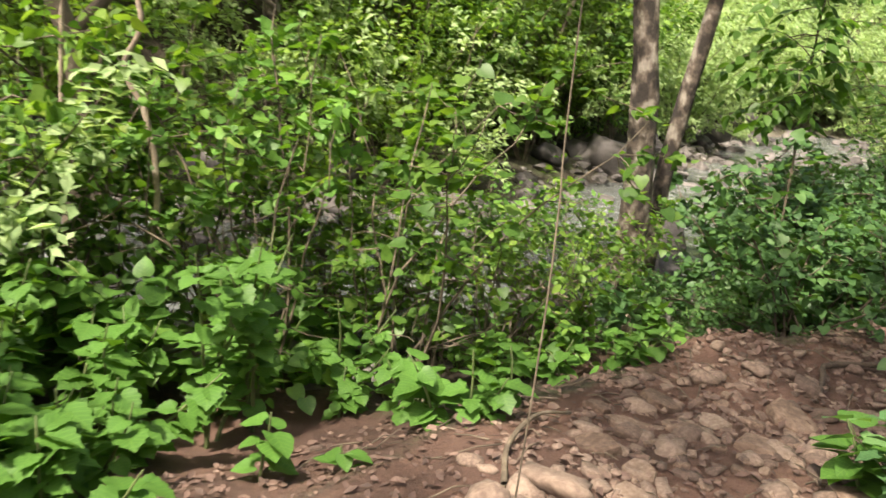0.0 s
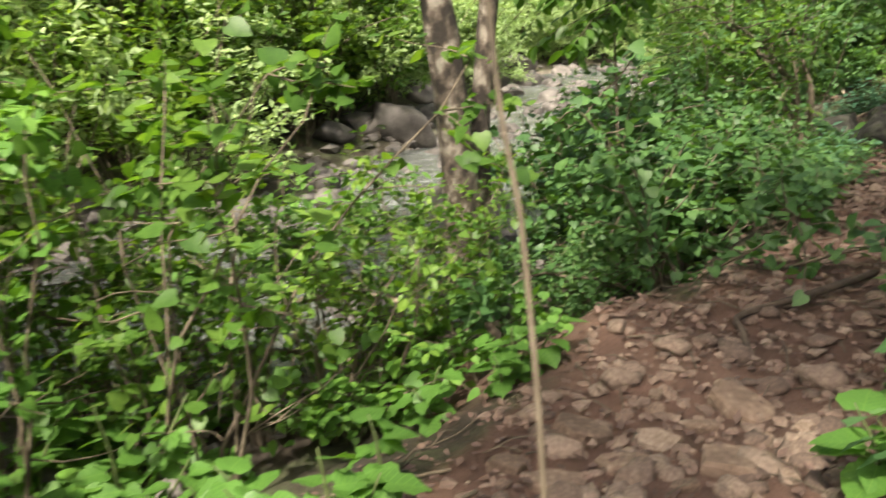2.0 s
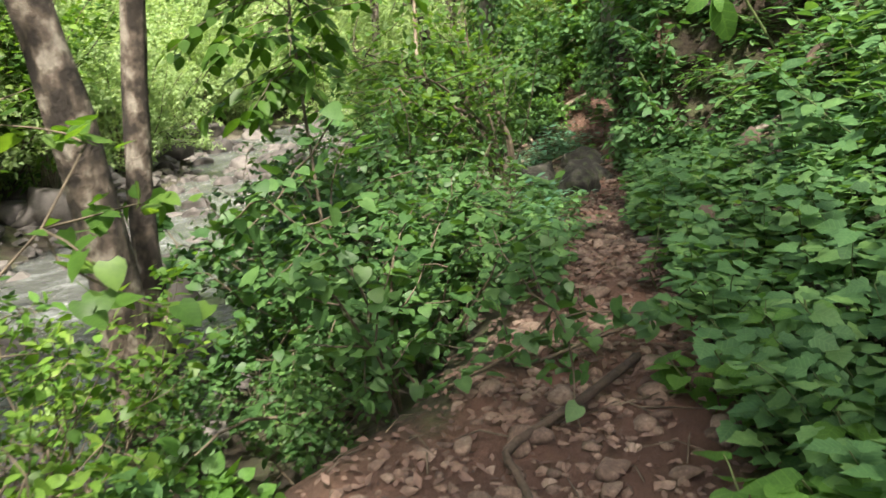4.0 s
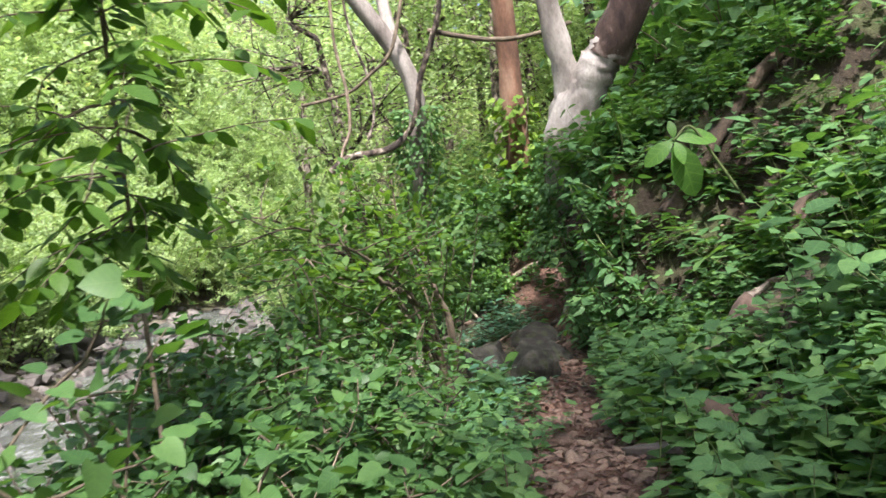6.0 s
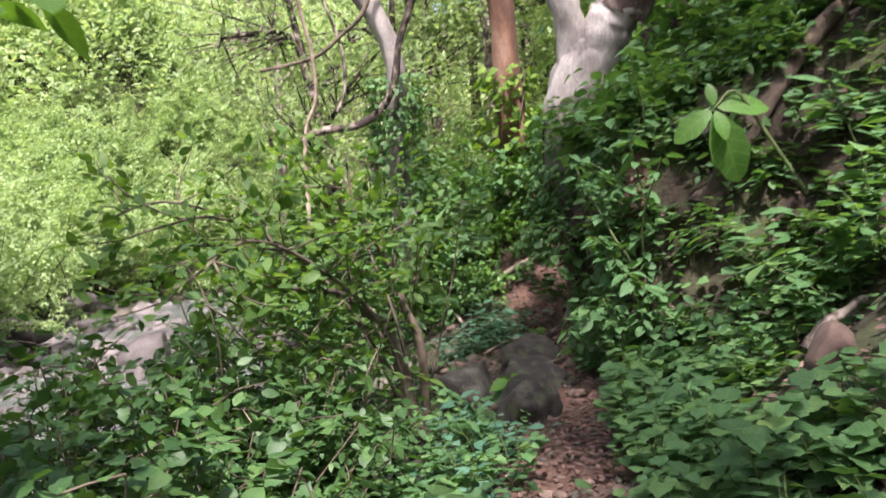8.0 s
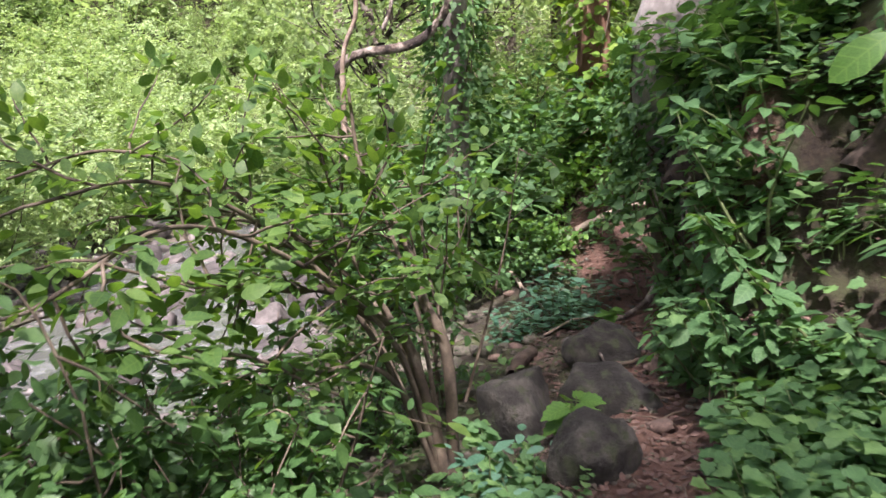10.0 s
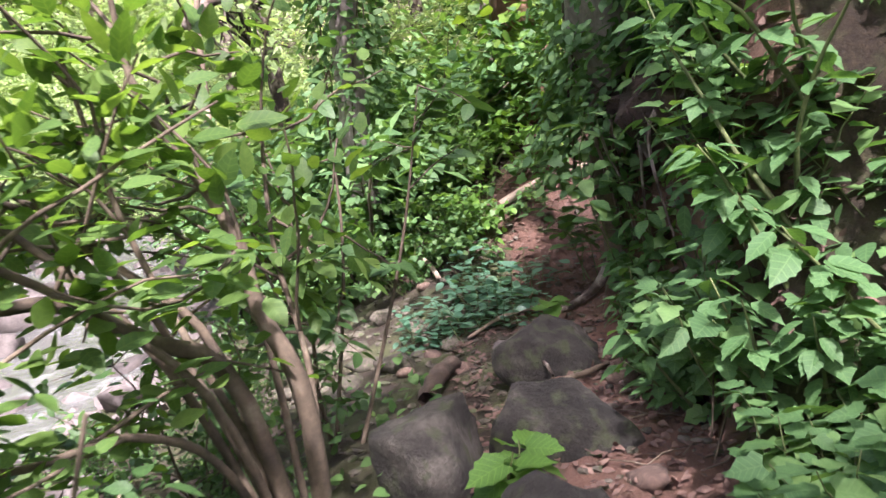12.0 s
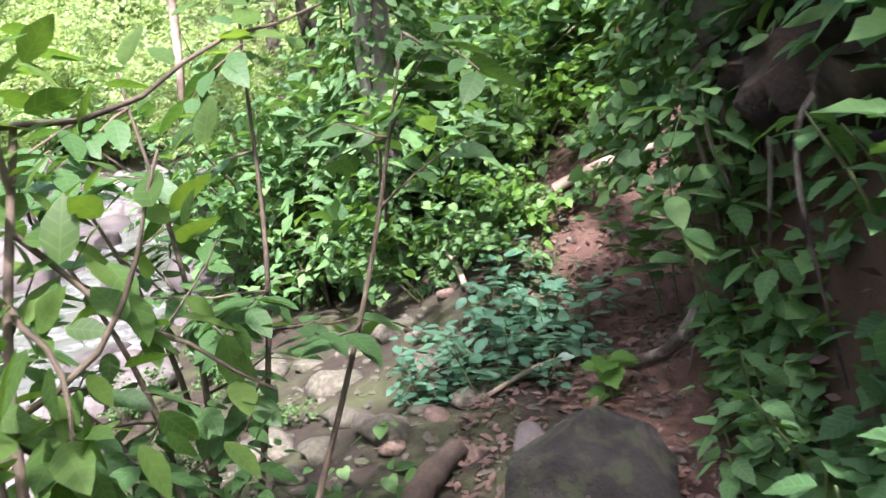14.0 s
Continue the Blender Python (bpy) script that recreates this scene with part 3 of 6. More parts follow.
# --- stream side of the path: broad-leaved vines over bushes ---
vine_bush = [shrub("vine_bush", "bright green heart-leaved vine sprawling over a low bush", 11 + k, 0.75, 0.6, 7, 5, 330, HEART_NEAR, 0.10, M_VINE, M_STEM, "vine bushes along the path", thick=0.008, sag=0.08) for k in range(4)]
dark_bush = [shrub("leafy_bush", "dense mid-green bush with small broad leaves", 31 + k, 0.95, 0.7, 7, 6, 880, (HEART, OVAL)[k % 2], (0.057, 0.068)[k % 2], M_SHRUB, M_STEM, "bushes between path and stream", thick=0.010, sag=0.05, low=0.05) for k in range(2)]
thicket = [shrub("thicket_bush", "tall thin-stemmed thicket bush with oval leaves", 51 + k, 2.1, 0.8, 8, 7, 620, (OVAL, HEART)[k % 2], (0.11, 0.085)[k % 2], (M_VINE, M_TREE, M_YELLOW, M_VINE)[k], M_STEM, "thicket by the stream", thick=0.012, sag=0.0, low=0.55) for k in range(4)]
# the paler leaf colours stand in for sun on the far bank
far_thicket = [shrub("streamside_bush", "tall leafy bush on the far bank of the stream", 61 + k, 2.6, 1.2, 8, 9, 2200, FLAT4, 0.115, (M_TREE, M_YELLOW, M_FAR)[k], M_STEM, "bushes on the far bank", thick=0.016, sag=0.0, single=False) for k in range(3)]
# verge at the start
scatter(vine_bush, 9, (-3.2, -0.3, 3.3, 4.6), lambda x, y, d, s, r: (s > 0.75) & (d < 0) & (y > 3.55), 1, (0.95, 1.3), 0.4)
scatter(vine_bush, 6, (-0.6, 1.6, 4.1, 5.6), lambda x, y, d, s, r: (s > 0.5) & (d < 0) & (y > 4.4), 14, (0.45, 0.75), 0.5)
scatter(thicket, 15, (-5, 1.4, 3.8, 7.8), lambda x, y, d, s, r: (d < 0) & (s > 1.1) & (r > 0.9 + 0.9 * (x > -0.8)) & (np.hypot(x - 0.55, y - 6.2) > 0.5) & (np.hypot(x - 1.6, y - 6.1) > 0.5), 2, (0.6, 1.1), 0.45)
rng = np.random.default_rng(24)
for x, y, s in [(0.2, 4.9, 0.5), (1.05, 5.3, 0.5), (-0.4, 4.95, 0.5), (-2.2, 4.6, 0.8), (0.55, 5.5, 0.55), (0.8, 5.1, 0.45), (1.3, 5.65, 0.5), (0.1, 5.6, 0.6), (-0.5, 5.5, 0.7), (0.95, 5.9, 0.6)]:
    put(thicket[int(rng.integers(4))], x, y, rng, s, 10)
# the big leafy mass beside the path, and on along it
small_bush = [shrub("leafy_bush", "dense dark green bush with small soft leaves", 41 + k, 0.95, 0.7, 7, 6, 1000, (HEART, LOBED)[k % 2], (0.05, 0.056)[k % 2], M_SHRUB, M_STEM, "bushes between path and stream", thick=0.009, sag=0.05, low=0.05) for k in range(3)]
# growth stays low where the stream shows between path and bushes
low_view = lambda x, y: (y > 4.6) & ((x - 1.44) > 0.08 * (y - 3.1)) & ((x - 1.44) < 0.46 * (y - 3.1))
scatter(small_bush, 17, (2.4, 4.3, 4.6, 8.2), lambda x, y, d, s, r: (d < 0) & (s > 0.36 + 0.4 * (x > 3.6)) & (s < 1.9) & (r > 1.3) & ~low_view(x, y) & (np.hypot(x - 2.74, y - 5.55) > 0.2), 26, (1.1, 1.45), 0.34)
scatter(dark_bush, 9, (1.7, 2.5, 4.6, 8.2), lambda x, y, d, s, r: (d < 0) & (s > 0.42 + 0.35 * (x > 3.4)) & (s < 2.0) & (r > 1.5) & (x > 1.95 + 0.25 * (y - 5)) & ~low_view(x, y) & (np.hypot(x - 2.74, y - 5.55) > 0.2), 3, (0.95, 1.3), 0.36)
scatter(dark_bush + small_bush, 13, (1.7, 3.6, 4.7, 7.0), lambda x, y, d, s, r: (d < 0) & (s > 0.75) & (r > 1.5) & low_view(x, y), 27, (0.5, 0.72), 0.36)
over_view = lambda x, y: (y > 7.6) & ((x - 5.1) > -0.12 * (y - 6.5)) & ((x - 5.1) < 0.6 * (y - 6.5))
scatter(small_bush, 18, (3.45, 6.2, 5.6, 11.5), lambda x, y, d, s, r: (d < 0) & (s > 1.1) & (r > 1.7) & (s < 2.8) & ~low_view(x, y) & ~over_view(x, y), 4, (0.9, 1.3), 0.38)
for k, ob in enumerate([q for q in dark_bush if q.location.length < 0.01]):
    put(ob, 2.3 + 0.3 * k, 5.9, np.random.default_rng(36), 0.6, 8, 0.0, set())
scatter(small_bush, 16, (5.0, 8.2, 8.6, 12.5), lambda x, y, d, s, r: (d < 0) & (s > 0.9) & (r > 1.7) & over_view(x, y), 33, (0.25, 0.42), 0.4)
rng = np.random.default_rng(25)
for x, y, s in [(4.6, 8.5, 1.0), (4.3, 9.1, 1.1), (5.0, 7.85, 0.75), (5.15, 8.4, 0.85), (5.3, 9.0, 0.9), (5.45, 9.45, 0.9)]:
    put(small_bush[int(rng.integers(3))], x, y, rng, s, 8)
scatter(far_thicket, 12, (-9, -2.5, 1.5, 5.5), lambda x, y, d, s, r: (d < 0) & (s > 1.2) & (r > 1.6), 5, (0.8, 1.1), 0.8)

# --- uphill side: herbs over the bank ---
bank_herb = [herb("bank_herb", "soft green herb with lobed leaves on the bank", 71 + k, 0.42, 8, 5, LOBED, 0.095, M_HERB, "herbs on the bank") for k in range(5)]
tall_herb = [herb("tall_herb", "tall green herb with pointed oval leaves", 81 + k, 0.72, 8, 6, OVAL, 0.14, M_HERB, "herbs on the bank", spread=0.3) for k in range(4)]
scatter(bank_herb, 255, (0.8, 9.5, 0.5, 10.5), lambda x, y, d, s, r: (d > 0) & (s > 0.10 + 0.25 * value_noise(x, y, 0.9)) & (s < 2.2) & (np.hypot(x - 6.6, y - 5.9) > 0.6) & (np.hypot(x - 5.2, y - 5.5) > 0.35), 6, (0.7, 1.15), 0.2, 14)
scatter(tall_herb, 185, (1.2, 15, -1, 14), lambda x, y, d, s, r: (d > 0) & (s > 1.3) & (s < 6.0) & (np.hypot(x - 6.6, y - 5.9) > 0.7) & (np.hypot(x - 8.6, y - 7.3) > 0.7), 7, (0.8, 1.3), 0.3, 16)
scatter(tall_herb, 46, (7.6, 11.5, 8.0, 11.8), lambda x, y, d, s, r: (d > 0) & (s > 0.3 + 0.3 * (x > 8.0)) & (s < 1.7), 16, (0.7, 1.1), 0.2, 30)

# herbs that close in on the path from both verges
scatter(bank_herb, 26, (5.3, 7.4, 5.4, 8.4), lambda x, y, d, s, r: (d > 0.34) & (d < 0.75), 31, (0.55, 0.8), 0.13, 14)
verge_herb = [herb("verge_herb", "soft green herb with lobed leaves at the path's edge", 76 + k, 0.36, 8, 5, LOBED, 0.08, M_HERB, "herbs at the path's edge") for k in range(3)]
scatter(verge_herb, 30, (3.7, 6.6, 4.8, 8.2), lambda x, y, d, s, r: (d < -0.32) & (d > -0.85), 32, (0.6, 0.95), 0.16, 14)

# --- far bank and hillsides ---
SLOPE_SPOTS = []
# M_FAR puts the slope's sunlight and haze into the leaf colour
far_bush = [shrub("hillside_bush", "feathery yellow-green bush on the far slope, sun and haze in its colour", 91 + k, 2.0, 1.5, 8, 12, 5600, FLAT4, 0.088, M_FAR, M_STEM, "bushes on the far slope", thick=0.016, sag=0.02, low=0.05, single=False) for k in range(4)]
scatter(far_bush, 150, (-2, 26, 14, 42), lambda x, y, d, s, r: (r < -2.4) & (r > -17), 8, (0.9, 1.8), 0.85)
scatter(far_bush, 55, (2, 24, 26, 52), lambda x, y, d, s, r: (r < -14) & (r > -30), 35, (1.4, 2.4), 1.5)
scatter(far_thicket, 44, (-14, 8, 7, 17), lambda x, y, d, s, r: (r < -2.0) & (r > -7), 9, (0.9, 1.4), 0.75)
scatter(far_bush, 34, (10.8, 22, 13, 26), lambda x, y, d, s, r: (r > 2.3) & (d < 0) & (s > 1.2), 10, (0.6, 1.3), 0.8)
rng = np.random.default_rng(34)
for x, y, sc in [(22.0, 19.3, 2.4), (24.5, 21.2, 2.6), (20.0, 17.6, 2.1), (25.5, 20.0, 2.6), (18.5, 16.2, 1.8)]:
    put(far_bush[int(rng.integers(4))], x, y, rng, sc, 5)
for x, y, sc in [(9.75, 12.95, 2.1), (9.6, 13.6, 1.8), (10.4, 13.0, 1.5), (11.2, 13.5, 1.6), (10.2, 14.2, 1.9), (9.2, 14.0, 1.6)]:
    SLOPE_SPOTS.append((x, y, sc))
near_thicket = [shrub("slope_bush", "grey-green bush on the slope above the stream", 121 + k, 1.1, 0.8, 8, 6, 1000, CHIP, 0.10, M_HERB, M_STEM, "bushes at the path's end", thick=0.012, single=False, low=0.05) for k in range(3)]
scatter(near_thicket, 44, (7.5, 15, 10.5, 18), lambda x, y, d, s, r: (r > 2.4) & (d < 0) & (s > 1.2) & (y > 12.9) & (x > 9.7), 12, (0.7, 1.4), 0.5)
rng = np.random.default_rng(15)
for k, (x, y, sc) in enumerate(SLOPE_SPOTS):
    put(near_thicket[k % 3], x, y, rng, sc, 5)
hill_bush = [shrub("hill_bush", "dark green bush on the steep hillside", 101 + k, 1.3, 1.0, 8, 6, 640, FLAT4, 0.2, M_HERB, M_STEM, "bushes up the hillside", thick=0.014, low=0.05, single=False) for k in range(3)]
scatter(hill_bush, 26, (12.6, 24, 11, 20), lambda x, y, d, s, r: (s > 0.5) & (s < 5) & (r > 3), 22, (0.9, 1.5), 0.9)
scatter(hill_bush, 40, (10.5, 24, 6, 15), lambda x, y, d, s, r: (d > 0) & (s > 2.2), 23, (1.2, 2.0), 1.0)
scatter(hill_bush, 64, (3, 26, -6, 20), lambda x, y, d, s, r: (d > 0) & (s > 4.2) & (s < 15), 13, (0.8, 1.5), 0.8)

# creeping leaves that nobody could count, over the whole bank
rng = np.random.default_rng(17)


def leaf_cover(name, label, n, box, rule, kind, size, mat, rise):
    xs, ys = rng.uniform(box[0], box[1], n), rng.uniform(box[2], box[3], n)
    i, d = along_line(TRAIL, xs, ys)
    ok = rule(xs, ys, d, np.abs(d) - TRAIL[i, 3])
    xs, ys = xs[ok], ys[ok]
    k = len(xs)
    tall = rise * (0.45 + 0.9 * np.clip(value_noise(xs, ys, 1.7) + 0.5, 0, 1)) * rng.uniform(0.1, 1.0, k) ** 0.7
    pos = np.column_stack([xs, ys, land(xs, ys)[0] + tall])
    al = rng.normal(size=(k, 3)) * (1, 1, 0.35) + (-0.35, 0.2, -0.2)
    up = rng.normal(size=(k, 3)) * 0.35 + (-0.3, 0.2, 1)
    me = leaf_cloud(name, kind, pos, al, up, size * rng.uniform(0.55, 1.2, k))
    me.materials.append(mat)
    return tagged(new(name, me), label, "ground cover", kind="stuff")


bare = lambda x, y: (np.hypot(x - 6.6, y - 5.9) > 0.62) & (np.hypot(x - 5.2, y - 5.5) > 0.4) & (np.hypot(x - 8.6, y - 7.3) > 0.75) & (np.hypot(x - 8.3, y - 9.1) > 0.3) & (np.hypot(x - 7.9, y - 7.0) > 0.25)
leaf_cover("creeper_cover", "soft green creeper leaves covering the uphill bank", 26000, (1, 11.5, 0, 11.5), lambda x, y, d, s: (d > 0) & (s > 0.14 + 0.3 * ((x > 8.2) & (y > 8.6))) & (s < 4.2) & bare(x, y), LOBED, 0.085, M_HERB, 0.34)
leaf_cover("hanging_cover", "leafy creeper hanging over the cut bank", 9000, (7.0, 11.0, 7.0, 11.8), lambda x, y, d, s: (d > 0) & (s > 0.26 + 0.3 * (x > 8.0)) & (s < 1.8) & (value_noise(x, y, 1.9) > -0.18), OVAL, 0.105, M_HERB, 0.28)
leaf_cover("weed_cover", "low weeds covering the slope towards the stream", 9000, (1.5, 12, 4.6, 14), lambda x, y, d, s: (d < 0) & (s > 0.55) & (s < 4.0) & (value_noise(x, y, 0.8) > -0.1 + 0.12 * (x > 7.3)), HEART, 0.06, M_SHRUB, 0.16)


leaf_cover("foot_cover", "small green leaves at the foot of the cut bank", 3800, (7.8, 9.2, 8.1, 9.5), lambda x, y, d, s: (d > 0.22) & (d < 0.72) & (value_noise(x, y, 2.6) > -0.22), LOBED, 0.09, M_HERB, 0.34)
# leaves that hang down the face of the cut bank, with hollows between them
rng = np.random.default_rng(21)
ids = np.where((TRAIL[:, 0] > 7.2) & (TRAIL[:, 0] < 9.3) & (TRAIL[:, 1] > 7))[0]
n = 2000
ti = rng.uniform(ids[0], ids[-1], n)
dd = rng.uniform(0.27, 0.8, n)
i0 = ti.astype(int)
tg = unit(np.gradient(TRAIL[:, :2], axis=0))[i0]
nrm = np.column_stack([tg[:, 1], -tg[:, 0]])
at = TRAIL[i0, :2] + tg * ((ti - i0) * 0.08)[:, None] + nrm * dd[:, None]
zz = land(at[:, 0], at[:, 1])[0]
keep = (value_noise(ti * 0.16, zz * 1.6, 1.0) > -0.2) & (zz > 0.55 + 0.35 * (at[:, 0] > 8.2))
at, zz, nrm = at[keep], zz[keep], nrm[keep]
n = len(at)
out = rng.uniform(0.02, 0.2, n)
pos = np.column_stack([at - nrm * out[:, None], zz + rng.uniform(0.0, 0.22, n)])
al = np.column_stack([-nrm * 0.8, np.full(n, -0.55)]) + rng.normal(size=(n, 3)) * 0.45
up = np.column_stack([-nrm * 0.7, np.full(n, 0.9)]) + rng.normal(size=(n, 3)) * 0.3
me = leaf_cloud("bank_curtain", OVAL, pos, al, up, 0.115 * rng.uniform(0.55, 1.25, n))
me.materials.append(M_HERB)
tagged(new("bank_curtain", me), "green leaves hanging down the face of the cut bank", "ground cover", kind="stuff")


# the lip of the cut bank, bound by roots, overhangs the path
rng = np.random.default_rng(29)
sec = np.array([(0.80, 0.10), (0.55, 0.12), (0.36, 0.04), (0.27, -0.06), (0.30, -0.16), (0.42, -0.20), (0.60, -0.22), (0.80, -0.26)])
ids = np.where((TRAIL[:, 0] > 7.55) & (TRAIL[:, 0] < 9.0) & (TRAIL[:, 1] > 7))[0]
span = np.linspace(ids[0], ids[-1], 46)
lip = []
for u in span:
    i0 = int(u)
    tg = unit(TRAIL[i0 + 1, :2] - TRAIL[i0 - 1, :2])
    end = np.sin(np.pi * (u - span[0]) / (span[-1] - span[0])) ** 0.35
    row = []
    for o, h in sec:
        o = o + (0.62 - o) * (1 - end) + 0.07 * rng.normal() * (o < 0.5) + 0.12 * value_noise(np.array([u * 0.5]), np.array([h * 9]), 1.0)[0]
        p = TRAIL[i0, :2] + tg * (u - i0) * 0.04 + np.array([tg[1], -tg[0]]) * o
        row.append((p[0], p[1], 1.22 + h * (0.4 + 0.6 * end) + 0.16 * value_noise(np.array([u * 0.3]), np.array([3.0]), 1.0)[0] + rng.normal() * 0.018))
    lip.append(row)
lip = np.array(lip)
na, nb = lip.shape[:2]
ai, bi = np.meshgrid(np.arange(na - 1), np.arange(nb - 1), indexing="ij")
me = mesh_of("bank_overhang", lip.reshape(-1, 3), np.stack([ai * nb + bi, ai * nb + bi + 1, (ai + 1) * nb + bi + 1, (ai + 1) * nb + bi], -1).reshape(-1, 4))
me.materials.append(M_DIRT)
tagged(new("bank_overhang", me), "dark root-bound earth lip overhanging the cut bank", "bank", kind="structure")
for k in range(16):
    row = lip[int(rng.integers(4, na - 4))]
    a0 = row[int(rng.integers(3, 6))]
    away = unit(a0 - row[0]) * (1, 1, 0)
    pts = [a0 - away * 0.06, a0 + away * 0.02 - (0, 0, 0.12), a0 + rng.normal(size=3) * 0.05 - (0, 0, rng.uniform(0.25, 0.45)), a0 - away * 0.12 + rng.normal(size=3) * 0.08 - (0, 0, rng.uniform(0.6, 1.0))]
    l = smooth_line(np.column_stack([pts, np.linspace(rng.uniform(0.008, 0.022), 0.004, 4)]), 14)
    o = l[0, :3].copy()
    l[:, :3] -= o
    ob = tagged(new("hanging_root", tubes("hanging_root", [l], 6, 0.1, k)), "thin brown root hanging from the overhanging bank", "root", "roots hanging from the bank")
    ob.data.materials.append(M_GREY if k % 2 else M_STEM)
    ob.location = o


# --- trees ---
def tree(name, label, limbs, bark, crowns, leaves, kind, size, leaf_m, seed, group="", upper=None):
    """limbs: rows of x, y, z, radius, the first one the trunk. crowns: x, y, z, radius of the clouds of leaves."""
    rng = np.random.default_rng(seed)
    ob = thing(name, label, "tree", group, at=limbs[0][0][:3])
    origin = np.array(limbs[0][0][:3])
    ready = [smooth_line(l, 14) for l in limbs]
    for k, l in enumerate(ready):
        l[:, :3] -= origin
        part("trunk" if k == 0 else "limb", tubes("limb", [l], 14, 0.075, seed + k), (upper[k - 1] if upper else bark) if k else bark, ob)
    tips = [p for l in ready for p in l[6:, :3]]
    twigs, spots = [], []
    for cx, cy, cz, cr in crowns:
        c = np.array([cx, cy, cz]) - origin
        t0 = min(tips, key=lambda q: np.linalg.norm(q - c) + 0.8 * max(0.0, q[2] - c[2] + 0.4))
        mid = (t0 + c) / 2 + rng.normal(size=3) * 0.2
        bough = smooth_line([t0, mid, c], 8)
        twigs.append(with_radius(bough, 0.045 * cr, 0.02 * cr))
        for _ in range(14):
            e = c + unit(rng.normal(size=3)) * cr * rng.uniform(0.5, 1.0) * (1, 1, 0.75)
            tw = smooth_line([bough[rng.integers(3, 8)], (c + e) / 2 + rng.normal(size=3) * 0.12, e], 6)
            twigs.append(with_radius(tw, 0.015 * cr, 0.005))
            spots += [(p, cr) for p in tw[2:]]
    tagged(part("branchwork", tubes("branches", twigs, 3), bark, ob), kind="stuff")
    pick = rng.integers(0, len(spots), leaves)
    pos = np.array([spots[k][0] for k in pick]) + rng.normal(size=(leaves, 3)) * np.array([spots[k][1] for k in pick])[:, None] * (0.2, 0.2, 0.14)
    al = rng.normal(size=(leaves, 3)) * (1, 1, 0.5) + (0, 0, -0.3)
    up = rng.normal(size=(leaves, 3)) * 0.45 + (0, 0, 1)
    part("crown", leaf_cloud("crown", kind, pos, al, up, size * rng.uniform(0.6, 1.25, leaves)), leaf_m, ob)
    return ob


g0 = ground_z
tree("slender_tree", "slim grey-brown tree leaning over the stream bank", [[(1.72, 6.35, g0(1.72, 6.35) - 0.1, 0.13), (1.66, 6.28, 0.5, 0.105), (1.55, 6.2, 1.4, 0.095), (1.38, 6.25, 2.6, 0.085), (1.2, 6.4, 4.2, 0.07)],
     [(1.5, 6.2, 1.9, 0.05), (1.1, 6.0, 2.6, 0.04), (0.6, 5.9, 3.4, 0.03)]], M_GREY,
     [(0.9, 6.0, 4.6, 1.3), (1.9, 6.9, 5.0, 1.4), (0.0, 6.6, 4.0, 1.2), (0.4, 5.9, 2.7, 0.8)], 3200, OVAL, 0.13, M_TREE, 201, "trees on the stream bank")
tree("young_tree", "thin brown young tree on the stream bank", [[(1.93, 6.72, g0(1.93, 6.72) - 0.1, 0.085), (1.97, 6.72, 0.6, 0.07), (2.05, 6.67, 1.45, 0.065), (2.2, 6.62, 2.7, 0.055), (2.36, 6.57, 4.3, 0.045)]], M_GREY,
     [(2.8, 7.0, 4.9, 1.3), (3.3, 7.7, 4.5, 1.1), (2.2, 6.5, 3.6, 0.7)], 2000, OVAL, 0.13, M_TREE, 205, "trees on the stream bank")
# crown clouds reaching over the path are unseen, added to shade path and bank
tree("pale_tree", "forked pale-barked tree with flaking brown patches on the bank's edge",
     [[(9.50, 9.56, 0.7, 0.18), (9.26, 9.52, 1.3, 0.24), (9.03, 9.38, 1.88, 0.26), (9.04, 9.27, 2.35, 0.245), (9.14, 9.13, 2.65, 0.22)],
      [(9.06, 9.27, 2.25, 0.18), (9.0, 9.24, 2.8, 0.15), (8.89, 9.25, 3.25, 0.135), (8.6, 9.3, 4.6, 0.10), (8.2, 9.4, 6.1, 0.07)],
      [(9.08, 9.22, 2.4, 0.225), (9.18, 9.03, 2.73, 0.225), (9.25, 8.92, 2.9, 0.22), (9.3, 8.8, 3.04, 0.21)],
      [(9.27, 8.88, 2.94, 0.228), (9.35, 8.57, 3.4, 0.22), (9.55, 8.0, 4.7, 0.17), (9.9, 7.2, 6.2, 0.1)]], M_WHITE,
     [(6.3, 6.7, 6.9, 1.1), (5.5, 6.0, 6.8, 1.2), (7.9, 9.1, 7.0, 1.0), (10.2, 6.8, 7.0, 1.6), (10.8, 8.6, 7.4, 1.4), (7.0, 4.9, 7.2, 1.4), (8.2, 5.4, 7.6, 1.4), (7.6, 6.3, 7.3, 1.2)], 3600, OVAL, 0.15, M_TREE, 210, "", [M_WHITE, M_WHITE, M_FLAKE])
tree("red_barked_tree", "straight reddish-barked tree wrapped in creeper", [[(11.15, 12.0, g0(11.15, 12.0) - 0.2, 0.22), (11.05, 11.95, 2.0, 0.19), (10.92, 11.85, 3.4, 0.17), (10.75, 11.7, 4.7, 0.16), (10.6, 11.6, 6.6, 0.11)]], M_RED,
     [(10.2, 12.0, 7.4, 1.5), (11.3, 12.6, 7.2, 1.4)], 1200, OVAL, 0.13, M_TREE, 220)
first = set()
rng = np.random.default_rng(18)
for x, y, sc in [(8.95, 9.3, 1.1), (9.0, 9.05, 1.2), (9.3, 9.8, 1.1), (9.0, 8.9, 0.9), (8.8, 8.6, 1.1), (8.6, 8.3, 1.0), (8.4, 8.1, 1.0), (9.35, 9.75, 0.8)]:
    put(tall_herb[int(rng.integers(4))], x, y, rng, sc, 22)
